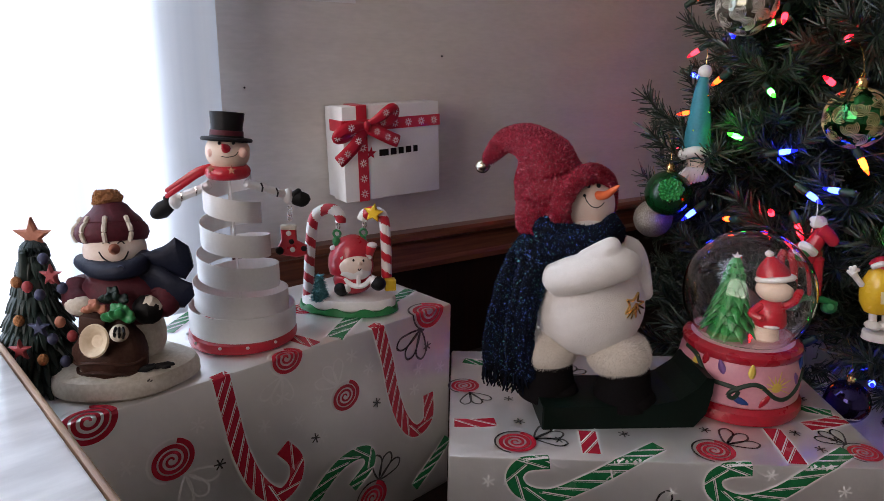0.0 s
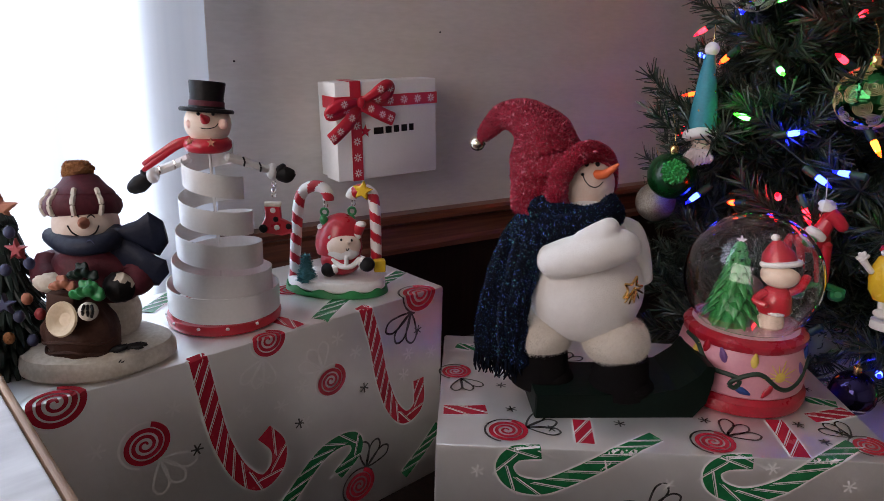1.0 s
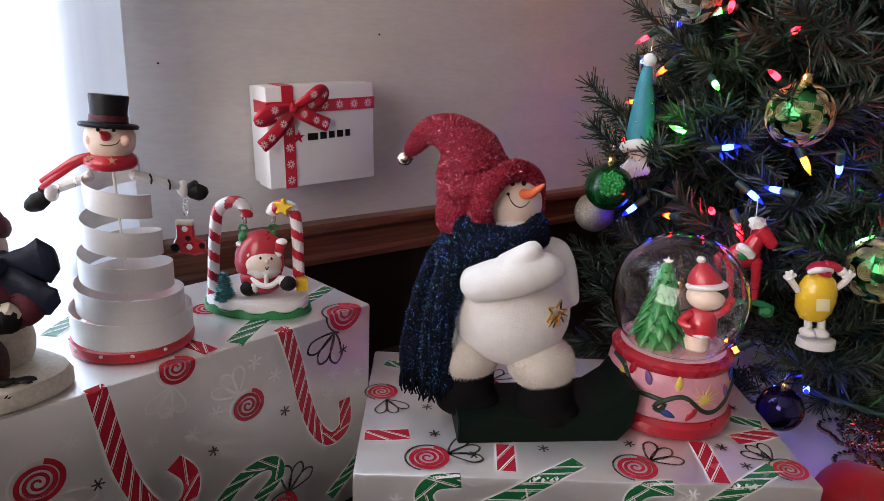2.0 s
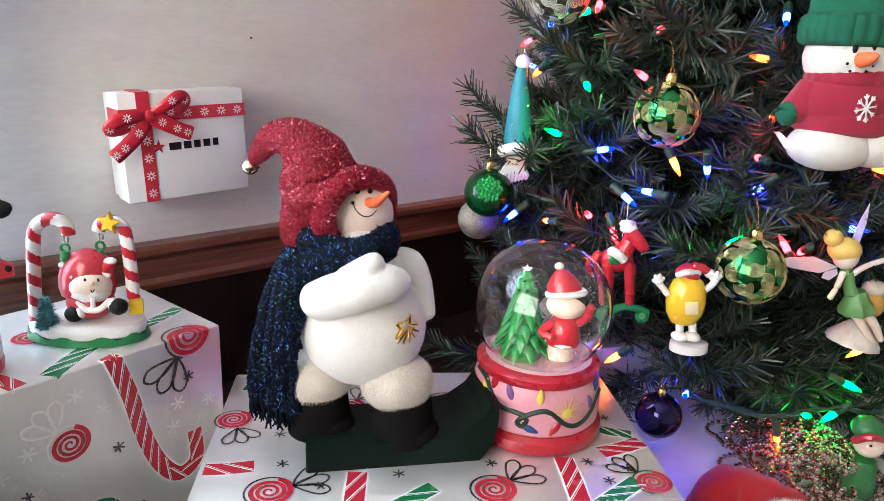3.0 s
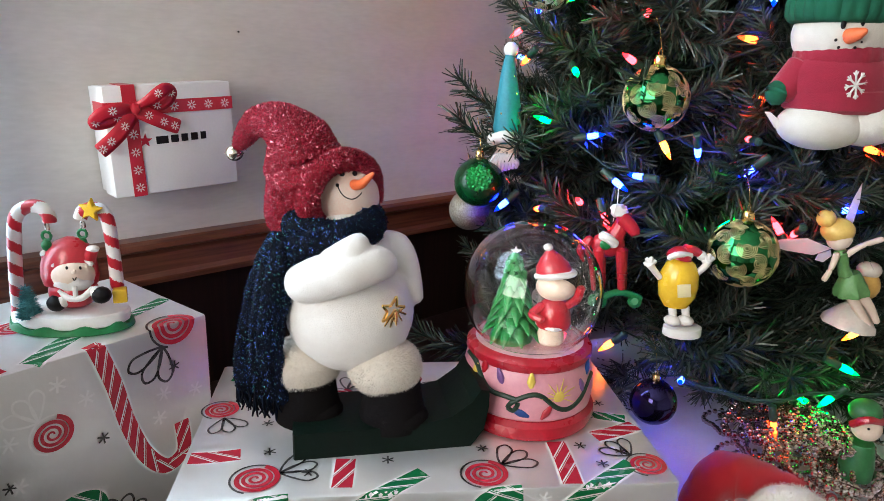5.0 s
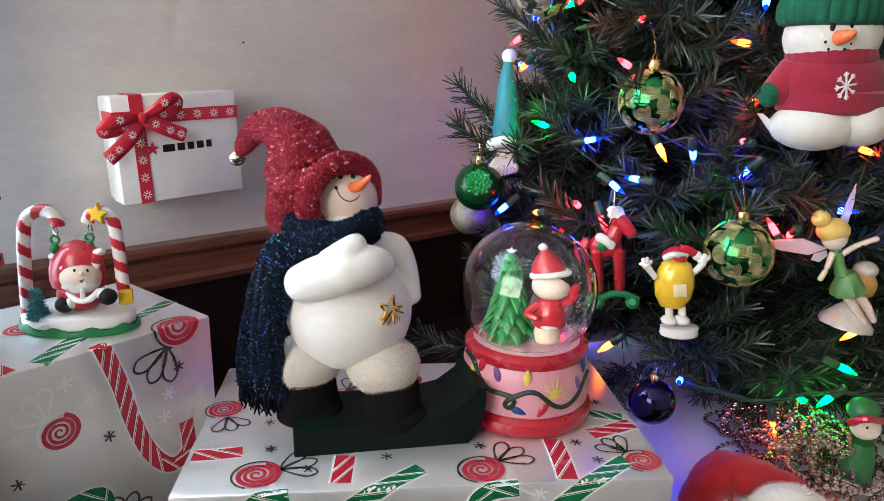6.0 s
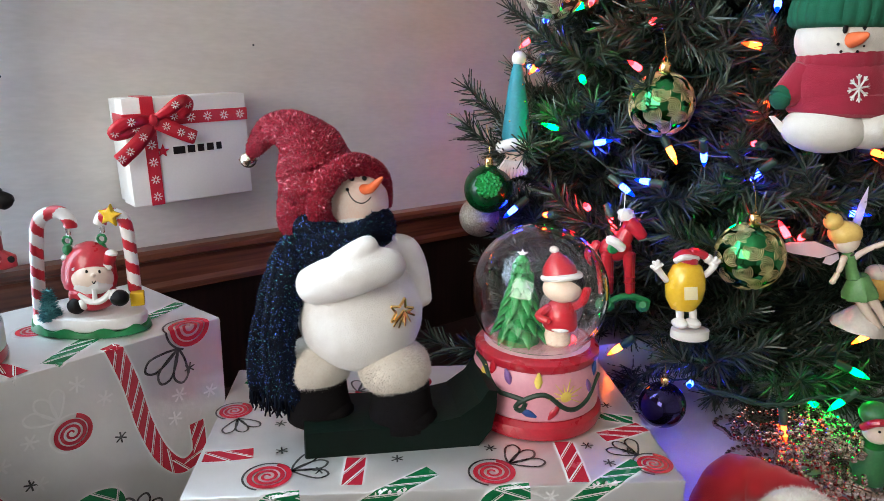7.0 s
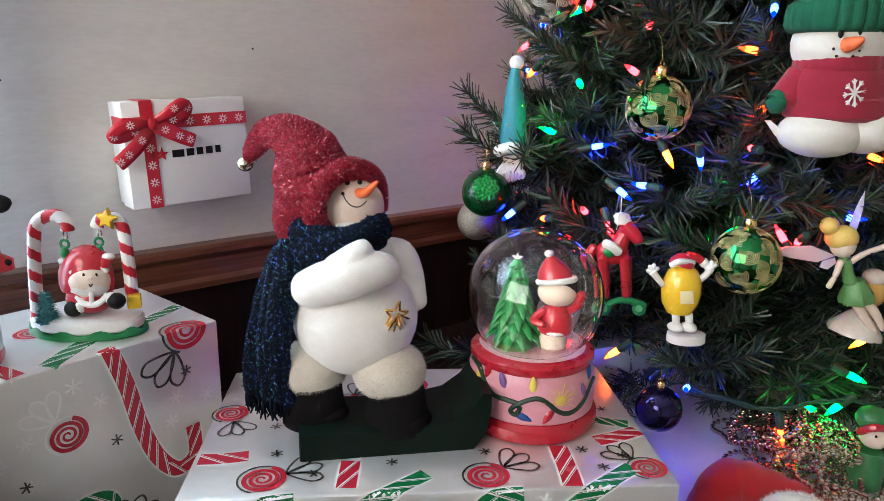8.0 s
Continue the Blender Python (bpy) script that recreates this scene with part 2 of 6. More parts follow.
    def fuzz(self, first, count, length, width, mats, seed=1, lean=(0, 0, 0), spread=0.7):
        """Fine strands, one blade each, on all faces from number first on."""
        rng = random.Random(seed)
        faces = [f for f in self.f[first:] if len(f) == 4]
        areas = []
        for f in faces:
            a, b, c, d = (Vector(self.v[i]) for i in f)
            areas.append(((c - a).cross(d - b)).length)
        picks = rng.choices(range(len(faces)), weights=areas, k=count)
        for k in picks:
            a, b, c, d = (Vector(self.v[i]) for i in faces[k])
            u, w = rng.random(), rng.random()
            p = a.lerp(b, u).lerp(d.lerp(c, u), w)
            nrm = (c - a).cross(d - b)
            if nrm.length < 1e-12:
                continue
            nrm.normalize()
            r = Vector((rng.uniform(-1, 1), rng.uniform(-1, 1), rng.uniform(-1, 1)))
            way = (nrm + r * spread + Vector(lean)).normalized()
            side = way.cross(r).normalized() * width * 0.5
            tip = p + way * length * rng.uniform(0.5, 1.2)
            i = len(self.v)
            self.v += [tuple(p - side), tuple(p + side), tuple(tip)]
            self.f.append((i, i + 1, i + 2))
            self.m.append(rng.choice(mats))
        return self


def curve_points(pts, radii, steps):
    pts = [Vector(p) for p in pts]
    if isinstance(radii, (int, float)):
        radii = [radii] * len(pts)
    if steps < 2 or len(pts) < 3:
        return pts, list(radii)
    out, rad = [], []
    for i in range(len(pts) - 1):
        p0, p1, p2, p3 = pts[max(i - 1, 0)], pts[i], pts[i + 1], pts[min(i + 2, len(pts) - 1)]
        for k in range(steps):
            t = k / steps
            out.append(0.5 * (2 * p1 + (p2 - p0) * t + (2 * p0 - 5 * p1 + 4 * p2 - p3) * t * t + (3 * p1 - p0 - 3 * p2 + p3) * t ** 3))
            rad.append(radii[i] + (radii[i + 1] - radii[i]) * t)
    return out + [pts[-1]], rad + [radii[-1]]


def mesh_of(name, shape, mats, smooth=True):
    me = bpy.data.meshes.new(name)
    me.from_pydata(shape.v, [], shape.f)
    for m in (mats if isinstance(mats, (list, tuple)) else [mats]):
        me.materials.append(m)
    me.polygons.foreach_set("material_index", shape.m)
    me.update()
    if smooth:
        me.polygons.foreach_set("use_smooth", [True] * len(me.polygons))
        me.set_sharp_from_angle(angle=radians(38))
    return me


def part(name, shape, mats, parent=None, label="", m=None, smooth=True):
    """One mesh object, under a thing or part where a parent is given."""
    ob = new(name, shape if isinstance(shape, bpy.types.Mesh) else mesh_of(name, shape, mats, smooth))
    if m is not None:
        ob.matrix_basis = m
    if parent:
        ob.parent = parent
    return tagged(ob, label)


def thing(name, m, label, category, group="", kind=""):
    ob = new(name)
    ob.empty_display_size = 0.02
    ob.matrix_basis = m
    return tagged(ob, label, category, group, kind)


def solid(name, at, size, mat, label, category, kind="structure", edge=0.0):
    return tagged(part(name, Shape().block(at, size, 0, edge=edge), mat, smooth=edge > 0), label, category, kind=kind)


def circle(r, n=24, squash=1.0):
    return [(r * math.cos(2 * math.pi * i / n), r * squash * math.sin(2 * math.pi * i / n)) for i in range(n)]


def star(r, inner=0.42, points=5, turn=90):
    return [((r if i % 2 == 0 else r * inner) * math.cos(radians(turn + 180 * i / points)),
             (r if i % 2 == 0 else r * inner) * math.sin(radians(turn + 180 * i / points))) for i in range(2 * points)]


# ---- room ----
WALL_Y = 0.79
north = Shape()
north.block((1.015, WALL_Y + 0.06, 1.2), (1.97, 0.12, 2.4), 0)
north.block((-1.35, WALL_Y + 0.06, 1.2), (0.5, 0.12, 2.4), 0)
north.block((-0.535, WALL_Y + 0.06, 0.3), (1.13, 0.12, 0.6), 0)
north.block((-0.535, WALL_Y + 0.06, 2.25), (1.13, 0.12, 0.3), 0)
tagged(part("wall_north", north, WALLPAPER, smooth=False), "beige linen-textured wallpapered wall above a dark wooden rail", "wall", kind="structure")
solid("wall_east", (2.06, -0.7, 1.2), (0.12, 3.1, 2.4), WALLPAPER, "beige linen-textured wallpapered side wall", "wall")
# opening added out of view so the fill lamp can shine in
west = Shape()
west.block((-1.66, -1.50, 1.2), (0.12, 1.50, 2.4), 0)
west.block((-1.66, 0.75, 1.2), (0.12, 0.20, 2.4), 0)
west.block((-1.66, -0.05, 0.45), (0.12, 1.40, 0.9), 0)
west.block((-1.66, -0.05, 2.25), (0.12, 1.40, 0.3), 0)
tagged(part("wall_west", west, WALLPAPER, smooth=False), "unseen beige wallpapered wall with an opening added for fill light", "wall", kind="structure")
solid("wall_south", (0.2, -2.31, 1.2), (3.84, 0.12, 2.4), WALLPAPER, "plain beige wallpapered wall behind the viewer", "wall")
solid("floor", (0.2, -0.7, -0.05), (3.84, 3.26, 0.1), FLOOR_WOOD, "brown wooden floor of the room", "floor")
solid("ceiling", (0.2, -0.7, 2.45), (3.84, 3.26, 0.1), PLASTER, "plain off-white plaster ceiling", "ceiling")

rail = Shape()
profile = [(0.0, 0.0), (0.020, 0.0), (0.023, 0.004), (0.023, 0.010), (0.016, 0.014), (0.013, 0.019), (0.013, 0.040), (0.017, 0.045), (0.017, 0.052), (0.0, 0.052)]
rows = [[Vector((x, WALL_Y - d, 0.797 - h)) for d, h in profile] for x in (0.0, 2.0)]
rail.grid(rows, 0)
tagged(part("chair_rail", rail, DARK_WOOD, smooth=False), "dark reddish-brown moulded wooden chair rail along the wall", "trim", kind="structure")
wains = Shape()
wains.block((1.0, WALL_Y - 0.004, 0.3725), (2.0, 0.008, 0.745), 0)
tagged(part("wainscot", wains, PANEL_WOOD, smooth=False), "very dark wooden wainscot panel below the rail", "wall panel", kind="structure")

win = thing("window_1", pose(-0.535, WALL_Y + 0.06, 1.35), "white framed window behind a sheer curtain", "window", kind="structure")
for x, z, sx, sz in ((-0.545, 0, 0.04, 1.5), (0.545, 0, 0.04, 1.5), (0, 0.73, 1.05, 0.04), (0, -0.73, 1.05, 0.04), (0, 0, 1.05, 0.035)):
    part("window_frame", Shape().block((x, 0, z), (sx, 0.05, sz), 0, edge=0.003), WHITE, win)

# sheer curtain in soft folds
folds = Shape()
rows = []
for k in range(12):
    z = 0.15 + 2.15 * k / 11
    row = []
    for i in range(320):
        s = i / 319
        x = -1.35 + 1.420 * s
        amp = 0.021 * (0.6 + 0.4 * math.sin(7 * s + 1))
        y = WALL_Y - 0.048 + amp * math.sin(2 * math.pi * (x / 0.105) + 1.2 * math.sin(9 * s)) + 0.004 * math.sin(70 * s + 0.3 * k)
        row.append((x, min(y, WALL_Y - 0.012), z))
    rows.append(row)
folds.grid(rows, 0, closed=False)
ob = tagged(part("curtain", folds, CURTAIN), "sheer white curtain hanging in soft folds over a bright window", "curtain")

# support under presents and tree
table = thing("console_table", pose(0.55, 0.40, 0), "low dark wooden table under a white cloth", "table")
part("tabletop", Shape().block((0, 0, 0.605), (1.46, 0.70, 0.03), 0, edge=0.004), PANEL_WOOD, table)
for x in (-0.68, 0.68):
    for y in (-0.30, 0.30):
        part("leg", Shape().block((x, y, 0.295), (0.05, 0.05, 0.59), 0, edge=0.004), PANEL_WOOD, table)
cloth = Shape()
rng = random.Random(4)
rows = []
for i in range(40):
    row = []
    for j in range(60):
        x, y = 0.50 + 0.76 * j / 59, 0.07 + 0.34 * i / 39
        row.append((x, y, 0.6235 + 0.0045 * (1 + noise.noise(Vector((x * 9, y * 9, 1)))) + 0.002 * noise.noise(Vector((x * 30, y * 30, 5)))))
    rows.append(row)
cloth.grid(rows, 0, closed=False)
ob = part("tree_skirt", cloth, SHEET)
mod = ob.modifiers.new("thickness", "SOLIDIFY")
mod.thickness = 0.003
tagged(ob, "white felt cloth spread under the tree, tinted violet by the lights", "cloth")

# marble-topped side table close to the window
side = thing("side_table", pose(SIDE[0], SIDE[1], 0, 0, 0, SIDE[2]), "white marble-look table with a light wood edge", "table")
part("tabletop", Shape().block((-0.215, 0, SIDE[3] - 0.011), (0.42, 0.574, 0.022), 0, edge=0.002), MARBLE, side)
part("edge_band", Shape().block((-0.0025, 0, SIDE[3] - 0.0115), (0.005, 0.575, 0.023), 0, edge=0.003), EDGE_WOOD, side, "light worn wooden edge strip")
for x in (-0.40, -0.04):
    for y in (-0.24, 0.24):
        part("leg", Shape().block((x, y, (SIDE[3] - 0.024) / 2), (0.035, 0.035, SIDE[3] - 0.024), 0, edge=0.004), EDGE_WOOD, side)

# ---- wrapped presents ----


def wrapped_box(name, at, turn, size, label):
    """A present in printed paper; its print is added piece by piece with ribbon_print and others."""
    w, d, h = size
    ob = thing(name, pose(at[0], at[1], at[2], 0, 0, turn), label, "present", "wrapped presents")
    bm = bmesh.new()
    bmesh.ops.create_cube(bm, size=1)
    bmesh.ops.scale(bm, vec=size, verts=bm.verts)
    bmesh.ops.translate(bm, vec=(w / 2, d / 2, h / 2), verts=bm.verts)
    bmesh.ops.bevel(bm, geom=list(bm.edges), offset=0.0022, segments=2, affect="EDGES", profile=0.5)
    body = part("wrapped_body", Shape().take(bm, 0), PAPER, ob)
    return ob, h


def on_paper(h, u, v, lift=0.0004):
    """From paper coordinates (along the front edge, back from it or down from it) to the box."""
    return Vector((u, max(v, 0.0) if v >= 0 else -lift, h + lift if v >= 0 else h + v))


def stripe_band(shape, h, line, half, mat, lift=0.0004, across=0.003):
    """A flat band along a line on the paper, cut fine enough to fold over the edge."""
    pts, _ = curve_points([(u, v, 0) for u, v in line], 1.0, 10)
    fine = [pts[0]]
    for a, b in zip(pts, pts[1:]):
        k = max(1, int((b - a).length / across))
        fine += [a.lerp(b, i / k) for i in range(1, k + 1)]
    rows = []
    for i, p in enumerate(fine):
        d = (fine[min(i + 1, len(fine) - 1)] - fine[max(i - 1, 0)]).normalized()
        s = Vector((-d.y, d.x, 0))
        rows.append([on_paper(h, *(p + s * k).xy, lift) for k in np.linspace(half[0], half[1], 4)])
    shape.grid(rows, mat, closed=False)
    return fine


def cane_print(ob, h, line, half, main, name="printed_candy_cane", foil=True):
    s = Shape()
    if foil:
        stripe_band(s, h, line, (-half * 1.22, half * 1.22), 1, 0.0003)
    fine = stripe_band(s, h, line, (-half, half), 0, 0.0005)
    cane = part(name, s, [main, PRINT_FOIL_LIT], ob, smooth=False)
    # pale slanted stripes
    run, nxt = 0.0, half
    for i in range(1, len(fine) - 1):
        step = (fine[i] - fine[i - 1]).length
        run += step
        if run > nxt:
            nxt += half * 2.3
            d = (fine[i + 1] - fine[i - 1]).normalized()
            n2 = Vector((-d.y, d.x, 0))
            for thick, shift in ((half * 0.15, 0), (half * 0.06, half * 0.40)):
                rows = []
                for k in np.linspace(-1, 1, 5):
                    c = fine[i] + n2 * (half * k) + d * (shift - half * 1.7 * k)
                    rows.append([on_paper(h, *(c - d * thick).xy, 0.0007), on_paper(h, *(c + d * thick).xy, 0.0007)])
                part("stripe", Shape().grid(rows, 0, closed=False), PRINT_PALE, cane, smooth=False)
    return cane


def lollipop_print(ob, h, u, v, r, ink, bow=None):
    """A spiral sweet with a loop-shaped bow drawn in bright-painted foil or dark ink."""
    s = Shape()
    turns, rows = 3.2, []
    for i in range(110):
        a = 2 * math.pi * turns * i / 109
        rad = r * (0.08 + 0.92 * i / 109)
        wid = r * (0.052 + 0.076 * i / 109)
        rows.append([on_paper(h, u + (rad + k) * math.cos(a), v + (rad + k) * math.sin(a) * 0.96, 0.0006) for k in (-wid, wid)])
    s.grid(rows, 0, closed=False)
    ring = [(u + r * 1.1 * math.cos(a), v + r * 1.06 * math.sin(a)) for a in np.linspace(0.6, 4.4, 14)]
    stripe_band(s, h, ring, (-r * 0.05, r * 0.05), 1)
    if bow:
        for side in (-0.75, 0.0, 0.75):
            a = radians(bow) + side * 0.8
            t = a + math.pi / 2
            c = (u + r * 1.05 * math.cos(radians(bow)), v + r * 1.05 * math.sin(radians(bow)))
            L, B = r * 1.75, r * 0.40
            loop = [(c[0] + L * p * math.cos(a) + B * q * math.cos(t), c[1] + L * p * math.sin(a) + B * q * math.sin(t))
                    for p, q in ((0, 0), (0.35, 0.7), (0.8, 1.0), (1.0, 0.2), (0.8, -0.7), (0.4, -0.5), (0.05, 0))]
            stripe_band(s, h, loop, (-r * 0.055, r * 0.055), 1)
    return part("printed_lollipop", s, [PRINT_RED, ink], ob, smooth=False)


def flake_print(ob, h, u, v, r, ink):
    s = Shape()
    for k in range(3):
        a = k * math.pi / 3 + u * 50
        line = [(u - r * math.cos(a), v - r * math.sin(a)), (u, v), (u + r * math.cos(a), v + r * math.sin(a))]
        stripe_band(s, h, line, (-r * 0.13, r * 0.13), 0, 0.0004 + k * 0.0001)
    return part("printed_snowflake", s, [ink], ob, smooth=False)


tall, TH = wrapped_box("wrapped_present", (TALL[0], TALL[1], 0.62), 9.9, (TALL[2], 0.136, 0.185),
                       "tall present in white paper printed with candy canes and snowflakes")
# dark print; on foil motifs this grey stands for their dark reflection
INK = surface("print_ink_unlit_foil", (0.13, 0.127, 0.125), (0.035, 0.034, 0.034), 0.28, metal=0.5, scale=90, bump=0.1, spread=0.8)


def shifted(seq):
    return [(u - TALL[3], v) for u, v in seq]


cane_print(tall, TH, shifted([(0.147, 0.004), (0.153, -0.033), (0.159, -0.065), (0.171, -0.096), (0.187, -0.113), (0.201, -0.106), (0.203, -0.089), (0.192, -0.073)]), 0.0063, PRINT_RED)
cane_print(tall, TH, shifted([(0.283, 0.006), (0.294, -0.03), (0.301, -0.064), (0.312, -0.095), (0.327, -0.112), (0.342, -0.105), (0.342, -0.080)]), 0.0059, PRINT_RED)
cane_print(tall, TH, shifted([(0.205, -0.145), (0.236, -0.116), (0.256, -0.108), (0.272, -0.111), (0.274, -0.124), (0.256, -0.138)]), 0.0058, PRINT_GREEN)
cane_print(tall, TH, shifted([(0.368, -0.135), (0.350, -0.152), (0.326, -0.170)]), 0.0055, PRINT_GREEN)
cane_print(tall, TH, shifted([(0.245, 0.004), (0.268, 0.020), (0.298, 0.040), (0.32, 0.07)]), 0.0068, PRINT_GREEN)
cane_print(tall, TH, shifted([(0.300, 0.030), (0.335, 0.040), (0.366, 0.052)]), 0.0055, PRINT_GREEN)
cane_print(tall, TH, shifted([(0.152, 0.100), (0.170, 0.115), (0.19, 0.13)]), 0.0060, PRINT_GREEN)
cane_print(tall, TH, shifted([(0.210, 0.040), (0.221, 0.022), (0.226, 0.002)]), 0.0060, PRINT_RED)
for u, v, r, ink, bow in ((0.109, -0.049, 0.0150, PRINT_FOIL_LIT, -60), (0.251, -0.051, 0.0130, PRINT_FOIL_LIT, 120), (0.342, 0.000, 0.0165, INK, 235),
                          (0.062, -0.002, 0.0165, PRINT_FOIL_LIT, 0), (0.199, -0.002, 0.0128, PRINT_FOIL_LIT, 250), (0.277, -0.158, 0.015, INK, 60), (0.262, 0.075, 0.014, PRINT_FOIL_LIT, 30)):
    lollipop_print(tall, TH, u - TALL[3], v, r, ink, bow)
for u, v in ((0.129, -0.030), (0.178, -0.050), (0.194, -0.032), (0.207, -0.057), (0.225, -0.047), (0.258, -0.0175), (0.275, -0.034), (0.330, -0.052), (0.356, -0.058), (0.080, -0.042), (0.325, -0.070), (0.227, -0.079)):
    flake_print(tall, TH, u - TALL[3], v, 0.0058, PRINT_FOIL_LIT)
for u, v in ((0.142, -0.066), (0.340, -0.033), (0.183, 0.036), (0.222, -0.047 - 0.03), (0.283, -0.068), (0.12, 0.02), (0.31, 0.09)):
    flake_print(tall, TH, u - TALL[3], v, 0.0045, INK)

flat_box, FH = wrapped_box("wrapped_present", (0.118, 0.388, 0.6235), -35.3, (0.326, 0.190, 0.1145),
                           "flat present in white paper with candy canes and lollipops")
cane_print(flat_box, FH, [(0.159, 0.021), (0.125, -0.004), (0.098, -0.021), (0.076, -0.031), (0.057, -0.028), (0.049, -0.016), (0.056, -0.005), (0.074, -0.002)], 0.0062, PRINT_GREEN)
cane_print(flat_box, FH, [(0.301, 0.022), (0.267, -0.003), (0.242, -0.023), (0.218, -0.031), (0.199, -0.025), (0.194, -0.013), (0.203, -0.005), (0.221, -0.003)], 0.0062, PRINT_GREEN)
for line in ([(0.108, 0.040), (0.107, 0.024), (0.106, 0.008)], [(0.256, 0.052), (0.2555, 0.025), (0.254, 0.002)], [(0.004, 0.047), (0.02, 0.0475), (0.037, 0.050)], [(0.286, 0.057), (0.305, 0.063), (0.322, 0.070)]):
    cane_print(flat_box, FH, line, 0.0066, PRINT_RED)
cane_print(flat_box, FH, [(0.285, 0.095), (0.30, 0.086), (0.318, 0.08)], 0.0055, PRINT_GREEN)
cane_print(flat_box, FH, [(0.012, 0.165), (0.03, 0.16), (0.045, 0.16)], 0.0055, PRINT_GREEN)
for u, v, r, bow in ((0.051, 0.021, 0.0145, 20), (0.199, 0.017, 0.0145, 35), (0.012, 0.112, 0.0125, -70), (0.100, 0.128, 0.0125, 60), (0.262, 0.140, 0.0125, 200), (0.311, 0.020, 0.0125, 120), (0.155, 0.155, 0.0125, -40), (0.140, -0.055, 0.0145, 30)):
    lollipop_print(flat_box, FH, u, v, r, INK, bow)
for u, v in ((0.056, 0.052), (0.084, 0.026), (0.136, 0.037), (0.202, 0.047), (0.272, 0.046), (0.281, 0.023), (0.305, 0.105), (0.299, 0.037), (0.05, 0.09), (0.145, 0.115)):
    flake_print(flat_box, FH, u, v, 0.0045, INK)
for u, v in ((0.12, -0.012), (0.235, -0.008), (0.165, -0.025), (0.29, -0.02), (0.03, -0.02), (0.32, -0.035)):
    flake_print(flat_box, FH, u, v, 0.0050, PRINT_FOIL_LIT)


def facing(x, y, z, turn=0.0):
    """A place whose x axis runs to the right for someone at the presents' front."""
    return pose(x, y, z, 0, 0, -math.degrees(math.atan2(x, y)) + turn)


# ---- Christmas tree ----
AX, AY = 0.83, 0.48


def tree_radius(z):
    return 0.315 - 0.19 * (z - 0.87) if z > 0.75 else 0.338


def branch_mesh(seed):
    """An artificial fir branch 0.30 m long along x, with side sprigs set all round with flat needles."""
    rng = np.random.default_rng(seed)
    verts, faces, mats = [], [], []
    stems = []
    s = np.linspace(0, 1, 9)
    main = np.stack([0.30 * s, 0.012 * np.sin(3 * s + seed), -0.020 * s + 0.035 * s ** 3], 1)
    stems.append((main, 0.0022, 0.25))
    for i in range(13):
        t = 0.22 + 0.76 * i / 12
        p = np.array([np.interp(t, s, main[:, k]) for k in range(3)])
        side = 1 if i % 2 else -1
        a = side * rng.uniform(0.5, 0.95)
        ln = rng.uniform(0.050, 0.085) * (1.15 - 0.45 * t)
        d = np.array([math.cos(a), math.sin(a), rng.uniform(-0.25, 0.45)])
        q = np.linspace(0, 1, 5)[:, None]
        stems.append((p + d * ln * q + np.array([0, 0, 0.015]) * q ** 2, 0.0012, 0.0))
    for line, rad, skip in stems:
        n0 = len(verts)
        for i, p in enumerate(line):
            for k in range(3):
                w = rad * (1 - 0.6 * i / (len(line) - 1))
                verts.append(p + w * np.array([0, math.cos(2.094 * k), math.sin(2.094 * k)]))
        for i in range(len(line) - 1):
            for k in range(3):
                j = (k + 1) % 3
                faces.append((n0 + 3 * i + k, n0 + 3 * i + j, n0 + 3 * i + 3 + j, n0 + 3 * i + 3 + k))
                mats.append(1)
        seg = np.linalg.norm(np.diff(line, axis=0), axis=1)
        total = seg.sum()
        cum = np.concatenate([[0], np.cumsum(seg)]) / total
        count = int(total * (1 - skip) / 0.00066)
        ts = skip + (1 - skip) * (np.arange(count) + 0.5) / count
        for t in ts:
            p = np.array([np.interp(t, cum, line[:, k]) for k in range(3)])
            d = np.array([np.interp(min(t + 0.05, 1), cum, line[:, k]) - np.interp(max(t - 0.05, 0), cum, line[:, k]) for k in range(3)])
            d /= np.linalg.norm(d)
            r = rng.normal(size=3)
            out = np.cross(d, r)
            out /= np.linalg.norm(out)
            way = d * rng.uniform(0.55, 1.35) + out * rng.uniform(0.55, 1.0)
            way /= np.linalg.norm(way)
            ln = rng.uniform(0.016, 0.029)
            w = np.cross(way, rng.normal(size=3))
            w *= 0.00088 / np.linalg.norm(w)
            i0 = len(verts)
            tip = p + way * ln + np.array([0, 0, -0.0015])
            verts += [p - w, p + w, tip + w * 0.7, tip - w * 0.7]
            faces.append((i0, i0 + 1, i0 + 2, i0 + 3))
            mats.append(0)
    me = bpy.data.meshes.new("branch")
    me.from_pydata([tuple(v) for v in verts], [], faces)
    me.materials.append(NEEDLE)
    me.materials.append(BARK)
    me.polygons.foreach_set("material_index", mats)
    return me


